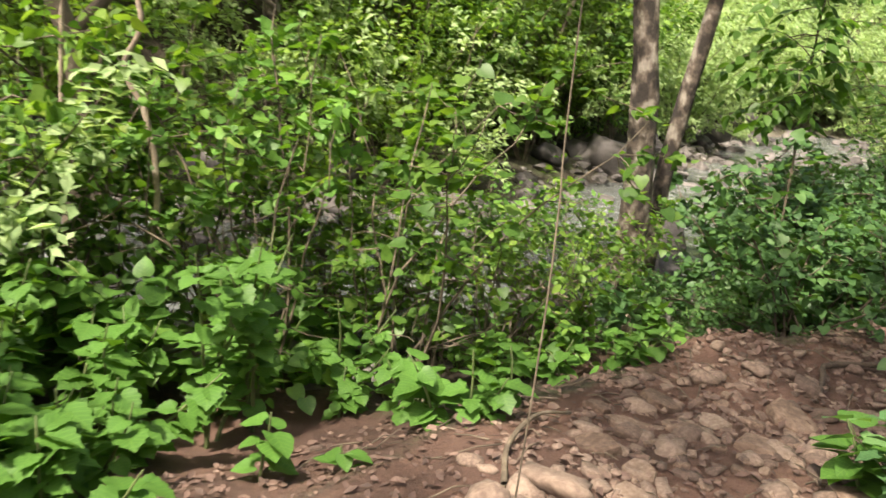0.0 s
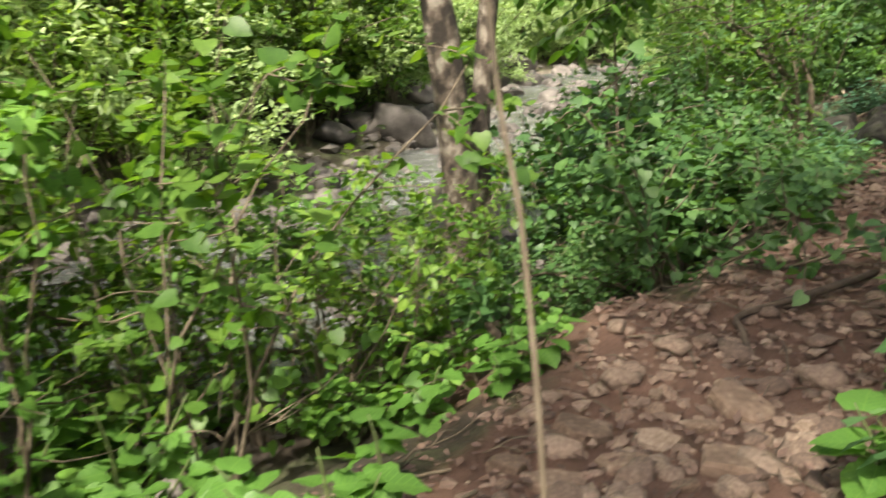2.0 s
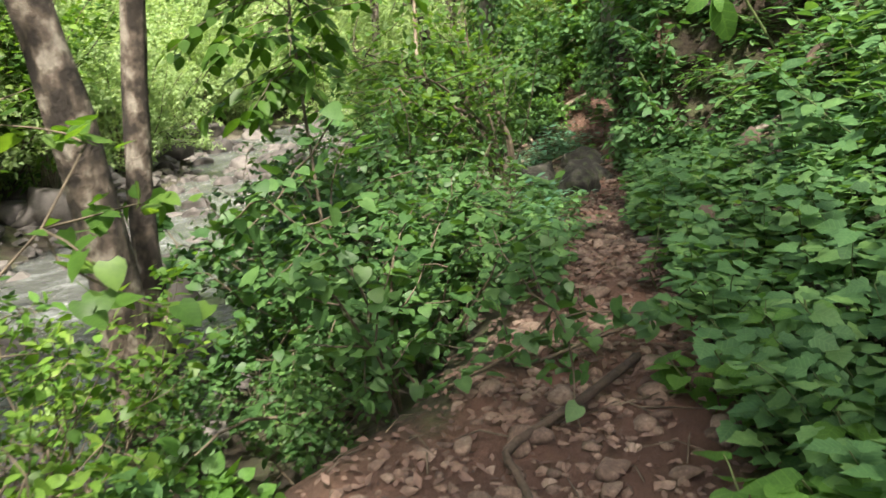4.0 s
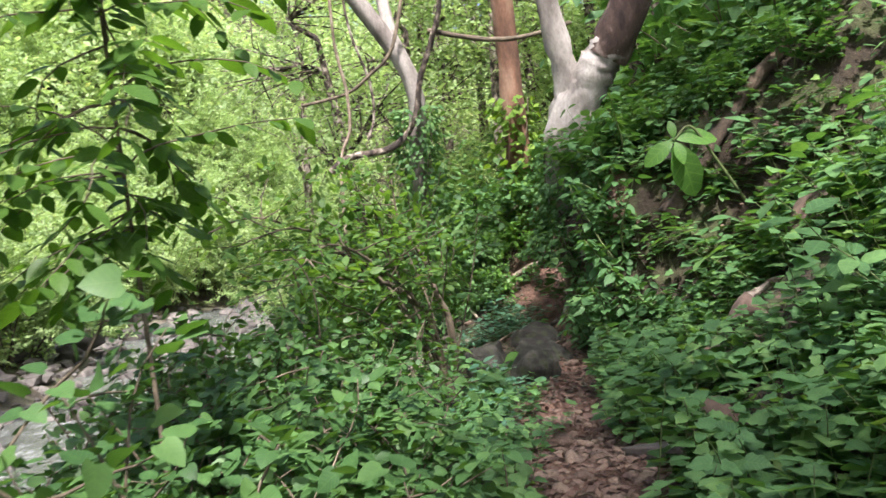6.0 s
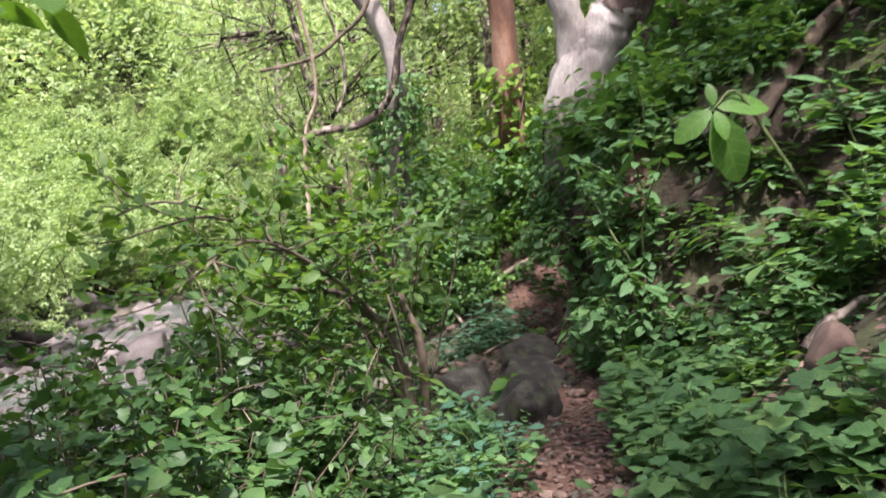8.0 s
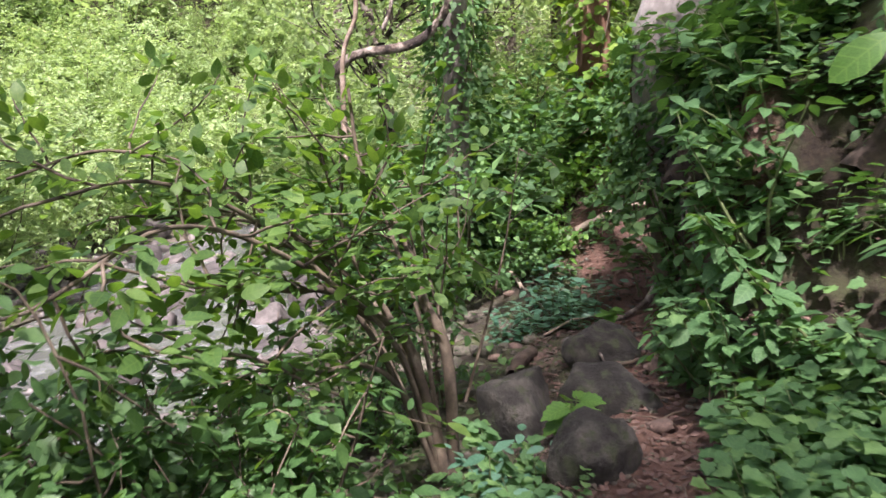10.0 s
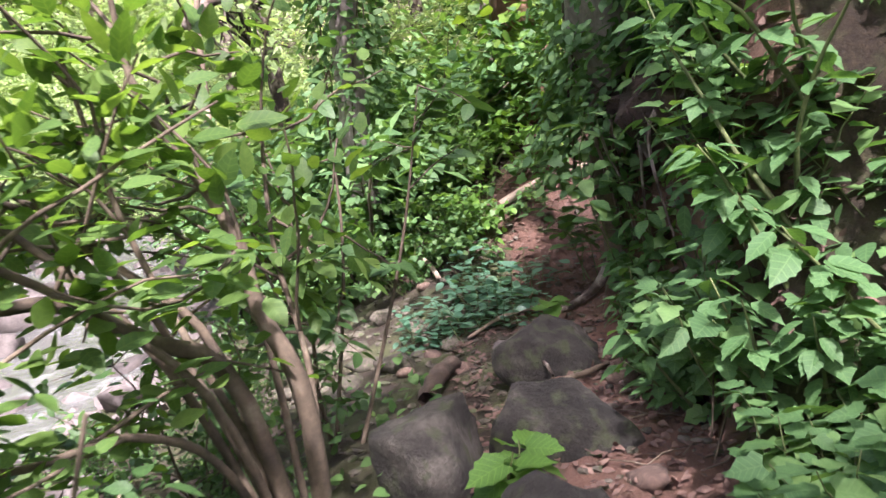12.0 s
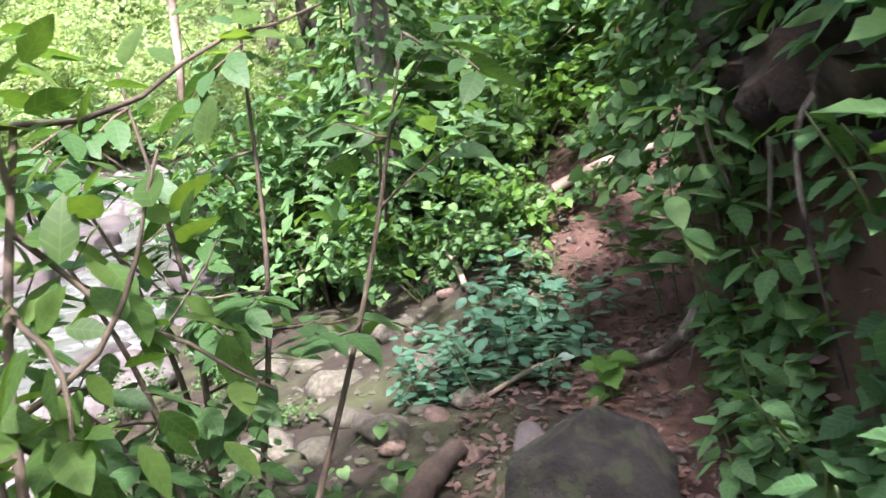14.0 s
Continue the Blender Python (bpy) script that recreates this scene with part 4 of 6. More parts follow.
tree("leaning_tree", "pale leaning tree hung with lianas", [[(9.75, 12.9, g0(9.75, 12.9) - 0.1, 0.17), (9.55, 12.6, 1.6, 0.14), (9.48, 12.45, 2.6, 0.12), (9.42, 12.35, 3.3, 0.12), (9.1, 12.45, 4.0, 0.12), (8.4, 12.7, 5.0, 0.11), (7.4, 13.2, 6.4, 0.1)],
     [(9.3, 12.4, 3.6, 0.1), (9.25, 12.6, 4.4, 0.09), (9.3, 12.8, 5.8, 0.07)]], M_WHITE,
     [(7.2, 13.4, 6.9, 1.5), (9.3, 13.0, 6.6, 1.5), (8.4, 14.4, 6.6, 1.5)], 2600, OVAL, 0.14, M_TREE, 230)
# unseen tree added behind the walk's start: its crown breaks up the path's sun
tree("shade_tree", "unseen broad tree added to shade the start of the path", [[(-3.0, -2.2, g0(-3.0, -2.2) - 0.2, 0.3), (-2.8, -2.0, 1.6, 0.24), (-2.2, -1.6, 3.4, 0.2), (-1.2, -0.8, 5.0, 0.14)],
     [(-2.2, -1.6, 3.3, 0.13), (-1.0, -1.4, 4.6, 0.1), (0.6, -0.6, 5.6, 0.07)]], M_GREY,
     [(1.0, 0.9, 6.2, 1.0), (0.5, 1.1, 6.2, 0.9), (0.75, 1.35, 6.3, 0.8), (0.3, 1.4, 6.2, 0.8), (-3.6, 3.9, 6.2, 1.2), (-4.4, 4.2, 6.3, 1.3), (2.3, 2.4, 6.3, 1.2), (3.4, 3.2, 6.5, 1.2), (-0.8, 0.4, 6.0, 1.0), (4.4, 4.4, 6.8, 1.2)], 6400, OVAL, 0.17, M_TREE, 250)
tree("crooked_tree", "dark crooked tree leaning through the thicket", [[(-2.6, 6.0, g0(-2.6, 6.0) - 0.1, 0.10), (-2.5, 6.0, 0.8, 0.085), (-2.75, 6.0, 1.7, 0.075), (-3.1, 6.1, 2.8, 0.06), (-3.3, 6.2, 4.2, 0.045)],
     [(-2.6, 6.0, 1.2, 0.05), (-2.0, 5.9, 1.9, 0.04), (-1.5, 5.9, 2.8, 0.03)]], M_STEM,
     [(-1.4, 5.9, 3.0, 0.9), (-3.3, 6.2, 4.4, 1.2), (-2.2, 6.4, 3.4, 0.9), (-0.4, 6.3, 2.9, 0.8)], 2200, OVAL, 0.12, M_YELLOW, 240)


def creeper(label, x, y, z0, z1, radius, lean, n, kind, size, mat, seed):
    """Leaves that climb a trunk."""
    r = np.random.default_rng(seed)
    ob = thing("trunk_creeper", label, "creeper", "creepers on trunks", (x, y, z0))
    a, f = r.uniform(0, 2 * np.pi, n), r.uniform(0, 1, n)
    rad = radius * (1.05 + 0.5 * (1 - f)) + np.abs(r.normal(size=n)) * 0.09
    pos = np.column_stack([lean[0] * f + rad * np.cos(a), lean[1] * f + rad * np.sin(a), f * (z1 - z0)])
    out = np.column_stack([np.cos(a), np.sin(a), np.full(n, -0.5)]) + r.normal(size=(n, 3)) * 0.6
    up = np.column_stack([np.cos(a), np.sin(a), np.full(n, 1.0)]) + r.normal(size=(n, 3)) * 0.45
    part("foliage", leaf_cloud("foliage", kind, pos, out, up, size * r.uniform(0.6, 1.2, n)), mat, ob)
    for q in range(4):
        t = np.linspace(0, 1, 9)
        w = q * 1.6 + 0.9 * np.sin(t * 4 + q)
        part("stem", tubes("stem", [np.column_stack([lean[0] * t + (radius * (1.25 - 0.2 * t)) * np.cos(w), lean[1] * t + (radius * (1.25 - 0.2 * t)) * np.sin(w), t * (z1 - z0) - 0.05, np.full(9, 0.008)])], 5), M_STEM, ob)
    return ob


creeper("green creeper climbing the foot of the pale tree", 9.28, 9.5, g0(9.28, 9.5) - 0.1, 2.12, 0.29, (-0.22, -0.16), 1900, OVAL, 0.075, M_HERB, 261)
creeper("dense green creeper over the pale tree's roots", 9.32, 9.48, 0.7, 1.6, 0.33, (-0.06, -0.05), 1300, LOBED, 0.07, M_HERB, 264)
creeper("bright creeper wrapped round the reddish trunk", 11.1, 11.98, g0(11.1, 11.98), 3.1, 0.2, (-0.15, -0.12), 520, HEART, 0.12, M_YELLOW, 262)
creeper("grey-green creeper covering the leaning trunk", 9.72, 12.85, g0(9.72, 12.85), 3.0, 0.2, (-0.27, -0.45), 2600, OVAL, 0.10, M_HERB, 263)
# woodland closing the valley behind the bushes
rng = np.random.default_rng(19)
n = 260000
xs, ys = rng.uniform(-30, 60, n), rng.uniform(8, 90, n)
_, r = along_line(STREAM, xs, ys)
_, d = along_line(TRAIL, xs, ys)
ok = ((r < -9) | (d > 11)) & (np.hypot(xs, ys) < 95)
xs, ys = xs[ok], ys[ok]
n = len(xs)
crown = np.clip(value_noise(xs, ys, 0.32) + 0.5, 0, 1) ** 1.4 * 8.0 + np.clip(value_noise(xs, ys, 0.9) + 0.5, 0, 1) * 1.6
pos = np.column_stack([xs, ys, land(xs, ys, False)[0] + crown * rng.uniform(0.25, 1.0, n) ** 0.6])
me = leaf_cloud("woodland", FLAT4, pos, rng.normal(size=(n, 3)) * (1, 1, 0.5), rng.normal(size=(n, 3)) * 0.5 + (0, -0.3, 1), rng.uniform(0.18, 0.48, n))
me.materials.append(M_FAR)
tagged(new("woodland", me), "yellow-green woodland covering the far hillside, sun and haze in its colour", "woodland", kind="stuff")
# the wood beyond the stream
for k, (x, y, h) in enumerate([(-4.6, 10.2, 6.5), (-2.2, 11.4, 7.0), (-0.4, 13.0, 7.5), (1.4, 14.6, 7.0), (-6.5, 12.6, 8.0), (-3.0, 15.0, 8.5), (3.4, 17.6, 8.0), (-8.8, 9.6, 7.0), (0.4, 17.5, 9), (-10.5, 14, 9), (2.6, 23, 9), (11.2, 16.2, 6.5), (13.5, 17.5, 7.0), (12.6, 20.5, 8.0), (15.5, 21, 8), (14.2, 11.8, 7), (16.5, 13.6, 8), (18.5, 12.0, 8), (13.6, 14.8, 6.5), (20.5, 16.5, 9), (16, 17.6, 8), (23, 14, 9), (17.5, 17.2, 9), (21.5, 20.2, 11), (26, 22.5, 12), (12.6, 10.3, 6), (14.5, 9.0, 7), (15, 18.8, 11), (17.8, 23, 13), (18, 15.6, 10), (14.4, 17.2, 9)]):
    rng = np.random.default_rng(300 + k)
    z = g0(x, y)
    a, b = rng.uniform(-0.9, 0.9, 2)
    # from the eighth tree on, sun and haze are painted into the leaves
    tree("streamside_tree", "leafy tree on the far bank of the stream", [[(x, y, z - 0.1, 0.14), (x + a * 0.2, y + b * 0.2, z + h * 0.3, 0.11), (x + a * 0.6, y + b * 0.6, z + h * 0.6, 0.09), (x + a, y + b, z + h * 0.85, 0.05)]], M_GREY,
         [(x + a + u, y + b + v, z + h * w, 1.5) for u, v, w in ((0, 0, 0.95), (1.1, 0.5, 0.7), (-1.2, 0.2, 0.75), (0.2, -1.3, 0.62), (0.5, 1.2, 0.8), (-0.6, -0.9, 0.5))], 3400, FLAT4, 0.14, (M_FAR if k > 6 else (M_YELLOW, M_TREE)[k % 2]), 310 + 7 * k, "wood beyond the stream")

# ---- stones ----
stone_kinds = [boulder("stone", 400 + k, s, 2, 0.26) for k, s in enumerate([(1, 0.8, 0.5), (1, 0.65, 0.45), (0.9, 0.9, 0.6), (1, 0.55, 0.5), (0.8, 1, 0.35), (1, 0.75, 0.7)])]
moss_kinds = []
for me in stone_kinds:
    moss_kinds.append(me.copy())
    moss_kinds[-1].materials.append(M_MOSSY)
pebble_kinds = [boulder("pebble", 420 + k, s, 1, 0.12) for k, s in enumerate([(1, 0.8, 0.55), (1, 0.65, 0.45), (0.9, 0.9, 0.6), (1, 0.6, 0.5)])]
for me in stone_kinds + pebble_kinds:
    me.materials.append(M_STONE)


def stone_pose(rng, x, y, r, sink=0.25):
    return pose(x, y, ground_z(x, y) + r * (0.5 - sink) * 0.35, rng.uniform(-14, 14), rng.uniform(-14, 14), rng.uniform(0, 360)) @ Matrix.Diagonal((r * 1.15, r * 1.15, r, 1))


def slab(name, seed):
    """A broken flat stone: an uneven outline, a worn top rim and a rough flat face."""
    r = np.random.default_rng(seed)
    k = int(r.integers(5, 8))
    a = (np.arange(k) + r.uniform(-0.28, 0.28, k)) * 2 * np.pi / k
    rad = r.uniform(0.75, 1.1, k)
    squeeze = r.uniform(0.6, 0.95)
    rings = []
    for f, h in ((0.92, -0.55), (1.0, 0.05), (0.97, 0.24), (0.84, 0.36)):
        rings.append(np.column_stack([rad * f * np.cos(a), rad * f * np.sin(a) * squeeze, h + r.normal(size=k) * 0.035]))
    v = np.vstack(rings + [[(0, 0, 0.38)]])
    f = []
    for q in range(3):
        for j in range(k):
            n_ = (j + 1) % k
            f += [(q * k + j, q * k + n_, (q + 1) * k + n_), (q * k + j, (q + 1) * k + n_, (q + 1) * k + j)]
    f += [(3 * k + j, 3 * k + (j + 1) % k, 4 * k) for j in range(k)]
    me = mesh_of(name, v, f, smooth=False)
    me.materials.append(M_SLAB)
    return me


slab_kinds = [slab("stone", 430 + k) for k in range(9)]
rng = np.random.default_rng(440)
laid = []
for x, y in zip(rng.uniform(0.75, 2.3, 900), rng.uniform(2.2, 4.0, 900)):
    r = float(np.exp(rng.uniform(math.log(0.035), math.log(0.19))))
    if np.hypot((x - 1.5) / 0.75, (y - 3.1) / 0.85) > 1 - 0.5 * rng.uniform() or any(np.hypot(x - u, y - w) < (r + q) * 0.9 for u, w, q in laid):
        continue
    laid.append((x, y, r))
    ob = tagged(new("stone", slab_kinds[int(rng.integers(9))]), "pale tan broken flat stone bedded in the path", "stone", "flat stones on the path")
    ob.matrix_basis = pose(x, y, ground_z(x, y) + 0.004, rng.uniform(-17, 17), rng.uniform(-17, 17), rng.uniform(0, 360)) @ Matrix.Diagonal((r, r, r * 0.62, 1))
    if len(laid) >= 75:
        break
# larger stones on the path, each by itself
for k, (x, y, r) in enumerate([(-0.02, 2.42, 0.10), (0.62, 2.75, 0.16), (0.75, 2.45, 0.12), (-0.35, 3.35, 0.06), (0.3, 3.3, 0.09), (2.35, 3.75, 0.10), (1.9, 4.1, 0.09), (2.6, 4.05, 0.09), (0.35, 2.55, 0.11), (1.0, 2.25, 0.12)]):
    rng = np.random.default_rng(500 + k)
    ob = tagged(new("stone", stone_kinds[k % 6]), "tan weathered stone set in the red-brown path", "stone", "stones on the path")
    ob.matrix_basis = stone_pose(rng, x, y, r)


def rock(name, label, me_seed, size, x, y, dz, turn, mat, group="", cuts=3, jag=0.16):
    me = boulder(name, me_seed, size, cuts, jag)
    me.materials.append(mat)
    ob = tagged(new(name, me), label, "rock", group)
    ob.matrix_basis = pose(x, y, ground_z(x, y) + dz, 0, 0, turn)
    return ob


rock("boulder", "grey flat-topped boulder at the edge of the path", 601, (0.33, 0.28, 0.24), 8.13, 9.33, 0.05, 30, M_ROCK, "boulders by the path", 4, 0.12)
rock("boulder", "dark mossy boulder beside the litter-strewn path", 602, (0.37, 0.31, 0.29), 7.52, 8.70, 0.03, 100, M_ROCK, "boulders by the path", 4, 0.12)
rock("boulder", "dark upright boulder under the shrub", 603, (0.29, 0.27, 0.36), 7.0, 8.95, 0.06, 10, M_ROCK, "boulders by the path", 4, 0.12)
rock("boulder", "rounded brown boulder on the edge of the narrow path", 614, (0.25, 0.21, 0.22), 6.66, 8.0, 0.04, 20, M_ROCK, "boulders by the path", 4, 0.14)
rock("boulder", "brown boulder half buried beside the path", 604, (0.26, 0.2, 0.2), 5.95, 8.15, 0.02, 60, M_ROCK, "boulders by the path", 4, 0.2)
rock("boulder", "dark boulder in the shade under leaves", 605, (0.4, 0.32, 0.3), 5.65, 8.1, 0.0, 60, M_ROCK, "boulders by the path", 4, 0.2)
rock("stone", "reddish-brown stone lodged among bank herbs", 606, (0.17, 0.13, 0.15), 6.52, 6.04, 0.10, 20, M_STONE, "stones on the bank")
rock("stone", "brown stone at the foot of the bank", 607, (0.17, 0.12, 0.11), 5.25, 5.52, 0.06, 50, M_STONE, "stones on the bank")
rock("stone", "whitish flat stone at the path's edge", 608, (0.17, 0.09, 0.06), 4.98, 5.70, 0.03, 120, M_RIVER, "stones on the bank")
rock("stone", "small brown stone on the bank", 609, (0.10, 0.09, 0.09), 5.9, 5.55, 0.06, 0, M_STONE, "stones on the bank")
rock("boulder", "rounded orange-brown boulder jutting from the hillside", 610, (0.45, 0.34, 0.28), 7.75, 5.95, 0.02, 40, M_STONE, "stones on the bank")
rock("boulder", "dark rock beneath the forked tree", 612, (0.40, 0.25, 0.22), 8.35, 7.75, -0.12, 30, M_ROCK, "rocks on the hillside")
rock("stone", "pale stone by the path's end", 613, (0.11, 0.07, 0.07), 8.25, 9.75, 0.03, 30, M_RIVER, "stones on the path")
for k, (x, y, r) in enumerate([(8.1, 9.95, 0.10), (8.3, 10.4, 0.08), (8.5, 10.7, 0.09), (9.2, 11.5, 0.10), (9.4, 11.9, 0.12), (8.0, 10.3, 0.07), (6.6, 7.05, 0.10), (7.3, 8.15, 0.10), (8.15, 8.85, 0.09)]):
    ob = tagged(new("stone", stone_kinds[k % 6]), "brown stone among dead leaves on the path", "stone", "stones on the path")
    ob.matrix_basis = stone_pose(np.random.default_rng(640 + k), x, y, r)

for k in range(26):
    r_ = np.random.default_rng(690 + k)
    x, y = r_.uniform(7.6, 9.6), r_.uniform(10.2, 12.6)
    i_, d_ = along_line(TRAIL, [x], [y])
    if d_[0] > -0.4:
        continue
    ob = tagged(new("stone", moss_kinds[k % 6]), "grey-brown stone on the mossy slope", "stone", "stones on the mossy slope")
    ob.matrix_basis = stone_pose(r_, x, y, r_.uniform(0.06, 0.16))
# boulders of the stream
river_kinds = []
for k in range(6):
    me = boulder("river_boulder", 660 + k, ((1, 0.8, 0.55), (1, 0.7, 0.6), (0.9, 0.9, 0.5), (1, 0.6, 0.7), (0.8, 1, 0.45), (1, 0.85, 0.75))[k], 3, 0.14)
    me.materials.append(M_RIVER)
    river_kinds.append(me)
rng = np.random.default_rng(70)
n_made = 0
while n_made < 250:
    p = STREAM[rng.integers(105, 330)] + rng.normal(size=2) * 0.1
    o = rng.uniform(-3.4, 2.5)
    r = float(np.clip(rng.lognormal(-1.45, 0.55), 0.10, 0.75))
    x, y = p[0] + o * 0.75, p[1] - o * 0.66
    _, dd = along_line(TRAIL, [x], [y])
    if abs(dd[0]) < 1.6:
        continue
    ob = tagged(new("river_boulder", river_kinds[rng.integers(6)]), "grey rounded boulder in the stream bed", "rock", "boulders in the stream")
    ob.matrix_basis = pose(x, y, max(ground_z(x, y), WATER_Z - 0.12) + r * 0.18, rng.uniform(-20, 20), rng.uniform(-20, 20), rng.uniform(0, 360)) @ Matrix.Diagonal((r, r, r, 1))
    n_made += 1

# ---- roots, sticks, logs ----


def stick(name, label, pts, r0, r1, mat, category="branch", group="", sides=7, n=12, lift=0.02):
    """A branch that lies on the ground: x, y and height above the ground."""
    p = np.array([(x, y, ground_z(x, y) + h + lift) for x, y, h in pts])
    l = smooth_line(np.column_stack([p, np.linspace(r0, r1, len(p))]), n)
    o = l[0, :3].copy()
    l[:, :3] -= o
    ob = tagged(new(name, tubes(name, [l], sides, 0.12, int(abs(o[0]) * 97))), label, category, group)
    ob.data.materials.append(mat)
    ob.location = o
    return ob


stick("fallen_branch", "crooked dark branch lying across the stony path", [(2.2, 4.0, 0.0), (2.32, 4.22, 0.01), (2.4, 4.35, 0.03), (2.8, 4.4, 0.03), (3.35, 4.55, 0.02)], 0.014, 0.02, M_DARKWOOD)
stick("root", "thin brown root lying over the path stones", [(0.42, 2.7, 0.0), (0.46, 3.0, 0.01), (0.6, 3.25, 0.04), (0.78, 3.42, 0.01)], 0.013, 0.008, M_STEM, "root")
stick("root", "twig-like root running along the bare bank", [(-0.1, 4.1, 0), (0.2, 3.9, 0.02), (0.5, 3.7, 0.01), (0.75, 3.6, 0)], 0.008, 0.006, M_STEM, "root")
stick("fallen_branch", "pale dry stick lying among blue-green leaves", [(9.2, 11.3, 0.02), (9.36, 11.6, 0.08), (9.5, 11.95, 0.12), (9.56, 12.2, 0.12)], 0.02, 0.014, M_STICK, "branch", "sticks at the path's end")
stick("fallen_branch", "thin pale dry stick on the leaf litter", [(8.5, 10.28, 0.02), (8.74, 10.2, 0.05), (8.98, 10.13, 0.05)], 0.012, 0.009, M_STICK, "branch", "sticks at the path's end")
stick("fallen_branch", "short greyish stick beside the grey boulder", [(7.88, 9.05, 0.06), (7.98, 9.2, 0.05), (8.05, 9.4, 0.02)], 0.010, 0.008, M_GREY, "branch", "sticks at the path's end")
stick("fallen_branch", "brown stick leaning on the grey boulder", [(7.72, 8.98, 0.10), (7.95, 8.98, 0.03), (8.2, 8.98, 0.02)], 0.016, 0.012, M_STEM, "branch", "sticks at the path's end")
stick("log", "short dark rotten log beside the path", [(7.62, 9.66, 0.03), (7.82, 9.8, 0.05), (8.06, 9.95, 0.05)], 0.055, 0.045, M_DARKWOOD, "log", "", 10)
stick("log", "dark fallen log resting on the steep bank", [(8.05, 7.5, 0.06), (8.3, 7.36, 0.09), (8.55, 7.22, 0.11), (8.85, 7.05, 0.08), (9.2, 6.85, 0.04)], 0.085, 0.06, M_DARKWOOD, "log", "", 10)
stick("root", "knotted brown root exposed under the cut bank", [(9.3, 9.45, 0.0), (9.14, 9.42, 0.02), (9.05, 9.3, 0.05), (8.95, 9.15, 0.02)], 0.06, 0.035, M_GREY, "root", "roots under the bank", 9)
buttress = smooth_line([(9.3, 9.66, 0.95, 0.15), (9.2, 9.6, 0.6, 0.12), (9.12, 9.52, 0.28, 0.09), (9.05, 9.45, 0.02, 0.08), (8.98, 9.36, -0.12, 0.05)], 14)
buttress[:, :3] -= (9.05, 9.45, 0.0)
ob = tagged(new("root", tubes("root", [buttress], 10, 0.1, 5)), "thick brown buttress root of the pale tree", "root", "roots under the bank")
ob.data.materials.append(M_STEM)
ob.location = (9.05, 9.45, 0.0)
stick("root", "thick root running down the cut bank", [(9.15, 9.55, 0.02), (9.02, 9.62, 0.04), (8.96, 9.75, 0.03), (8.95, 9.9, 0.0)], 0.035, 0.015, M_GREY, "root", "roots under the bank", 9)
stick("root", "pale root across the red earth scarp", [(9.9, 11.25, 0.03), (10.1, 11.05, 0.08), (10.4, 10.85, 0.06), (10.55, 10.6, 0.0)], 0.035, 0.02, M_STICK, "root", "roots under the bank", 8)
stick("fallen_branch", "pale bare branch on the stony bank", [(6.85, 6.28, 0.05), (6.92, 6.22, 0.1), (7.0, 6.17, 0.08), (7.12, 6.1, 0.04)], 0.035, 0.02, M_GREY)
stick("stump", "pale broken stump at the edge of the bank", [(1.5, 5.35, -0.05), (1.51, 5.36, 0.12), (1.50, 5.37, 0.26)], 0.075, 0.05, M_STICK, "stump", "", 10)
for k, (x, y) in enumerate([(0.75, 4.85), (0.62, 4.95), (0.95, 5.0), (0.5, 4.75)]):
    r = np.random.default_rng(900 + k)
    stick("sapling_stem", "thin bare brown stem at the bank's edge", [(x, y, -0.03), (x + r.uniform(-.06, .06), y, 0.2), (x + r.uniform(-.1, .1), y + 0.1, 0.42), (x + r.uniform(-.2, .2), y + 0.15, 0.7)], 0.012, 0.005, M_STEM, "stem", "bare stems at the bank's edge")
# dead branches over the water
stick("fallen_branch", "grey dead branch hanging over the stream bank", [(-0.2, 5.9, 0.35), (0.3, 6.0, 0.45), (0.8, 5.9, 0.4), (1.25, 5.6, 0.25)], 0.03, 0.015, M_STICK)
stick("fallen_branch", "dark dead branch caught in the thicket", [(-0.9, 5.6, 0.9), (-0.4, 5.7, 0.6), (0.1, 5.7, 0.35), (0.5, 5.5, 0.2)], 0.03, 0.02, M_STEM)

# ---- lianas ----


def liana(label, pts, r0, r1, mat, group="lianas"):
    l = smooth_line(np.column_stack([np.array(pts, float), np.linspace(r0, r1, len(pts))]), 26)
    o = l[0, :3].copy()
    l[:, :3] -= o
    ob = tagged(new("liana", tubes("liana", [l], 8, 0.08, len(pts))), label, "vine", group)
    ob.data.materials.append(mat)
    ob.location = o
    return ob


liana("pale woody liana hanging in a loop from the leaning tree", [(9.45, 11.5, 5.6), (9.42, 11.6, 4.4), (9.39, 11.8, 3.9), (9.3, 12.05, 3.36), (9.27, 12.16, 2.93), (9.16, 12.31, 2.62), (8.94, 12.51, 2.43), (8.5, 12.84, 2.38), (8.3, 13.0, 2.2)], 0.035, 0.055, M_GREY)
liana("dark thin liana curving between the trees", [(9.2, 12.1, 4.6), (8.97, 12.21, 3.78), (8.73, 12.48, 3.46), (8.48, 12.71, 3.25), (7.98, 13.07, 3.14)], 0.03, 0.022, M_STEM)
liana("thin brown liana hanging straight down", [(8.05, 12.25, 6.0), (8.07, 12.28, 4.41), (8.17, 12.41, 3.8), (8.31, 12.46, 3.23), (8.35, 12.53, 2.72), (8.24, 12.66, 2.3), (8.2, 12.7, 1.2)], 0.02, 0.025, M_STICK)
liana("thin grey liana hanging beside the leaning tree", [(8.5, 12.6, 6.0), (8.55, 12.6, 4.3), (8.75, 12.5, 3.4), (8.8, 12.55, 2.9), (8.7, 12.6, 2.6)], 0.018, 0.022, M_GREY)
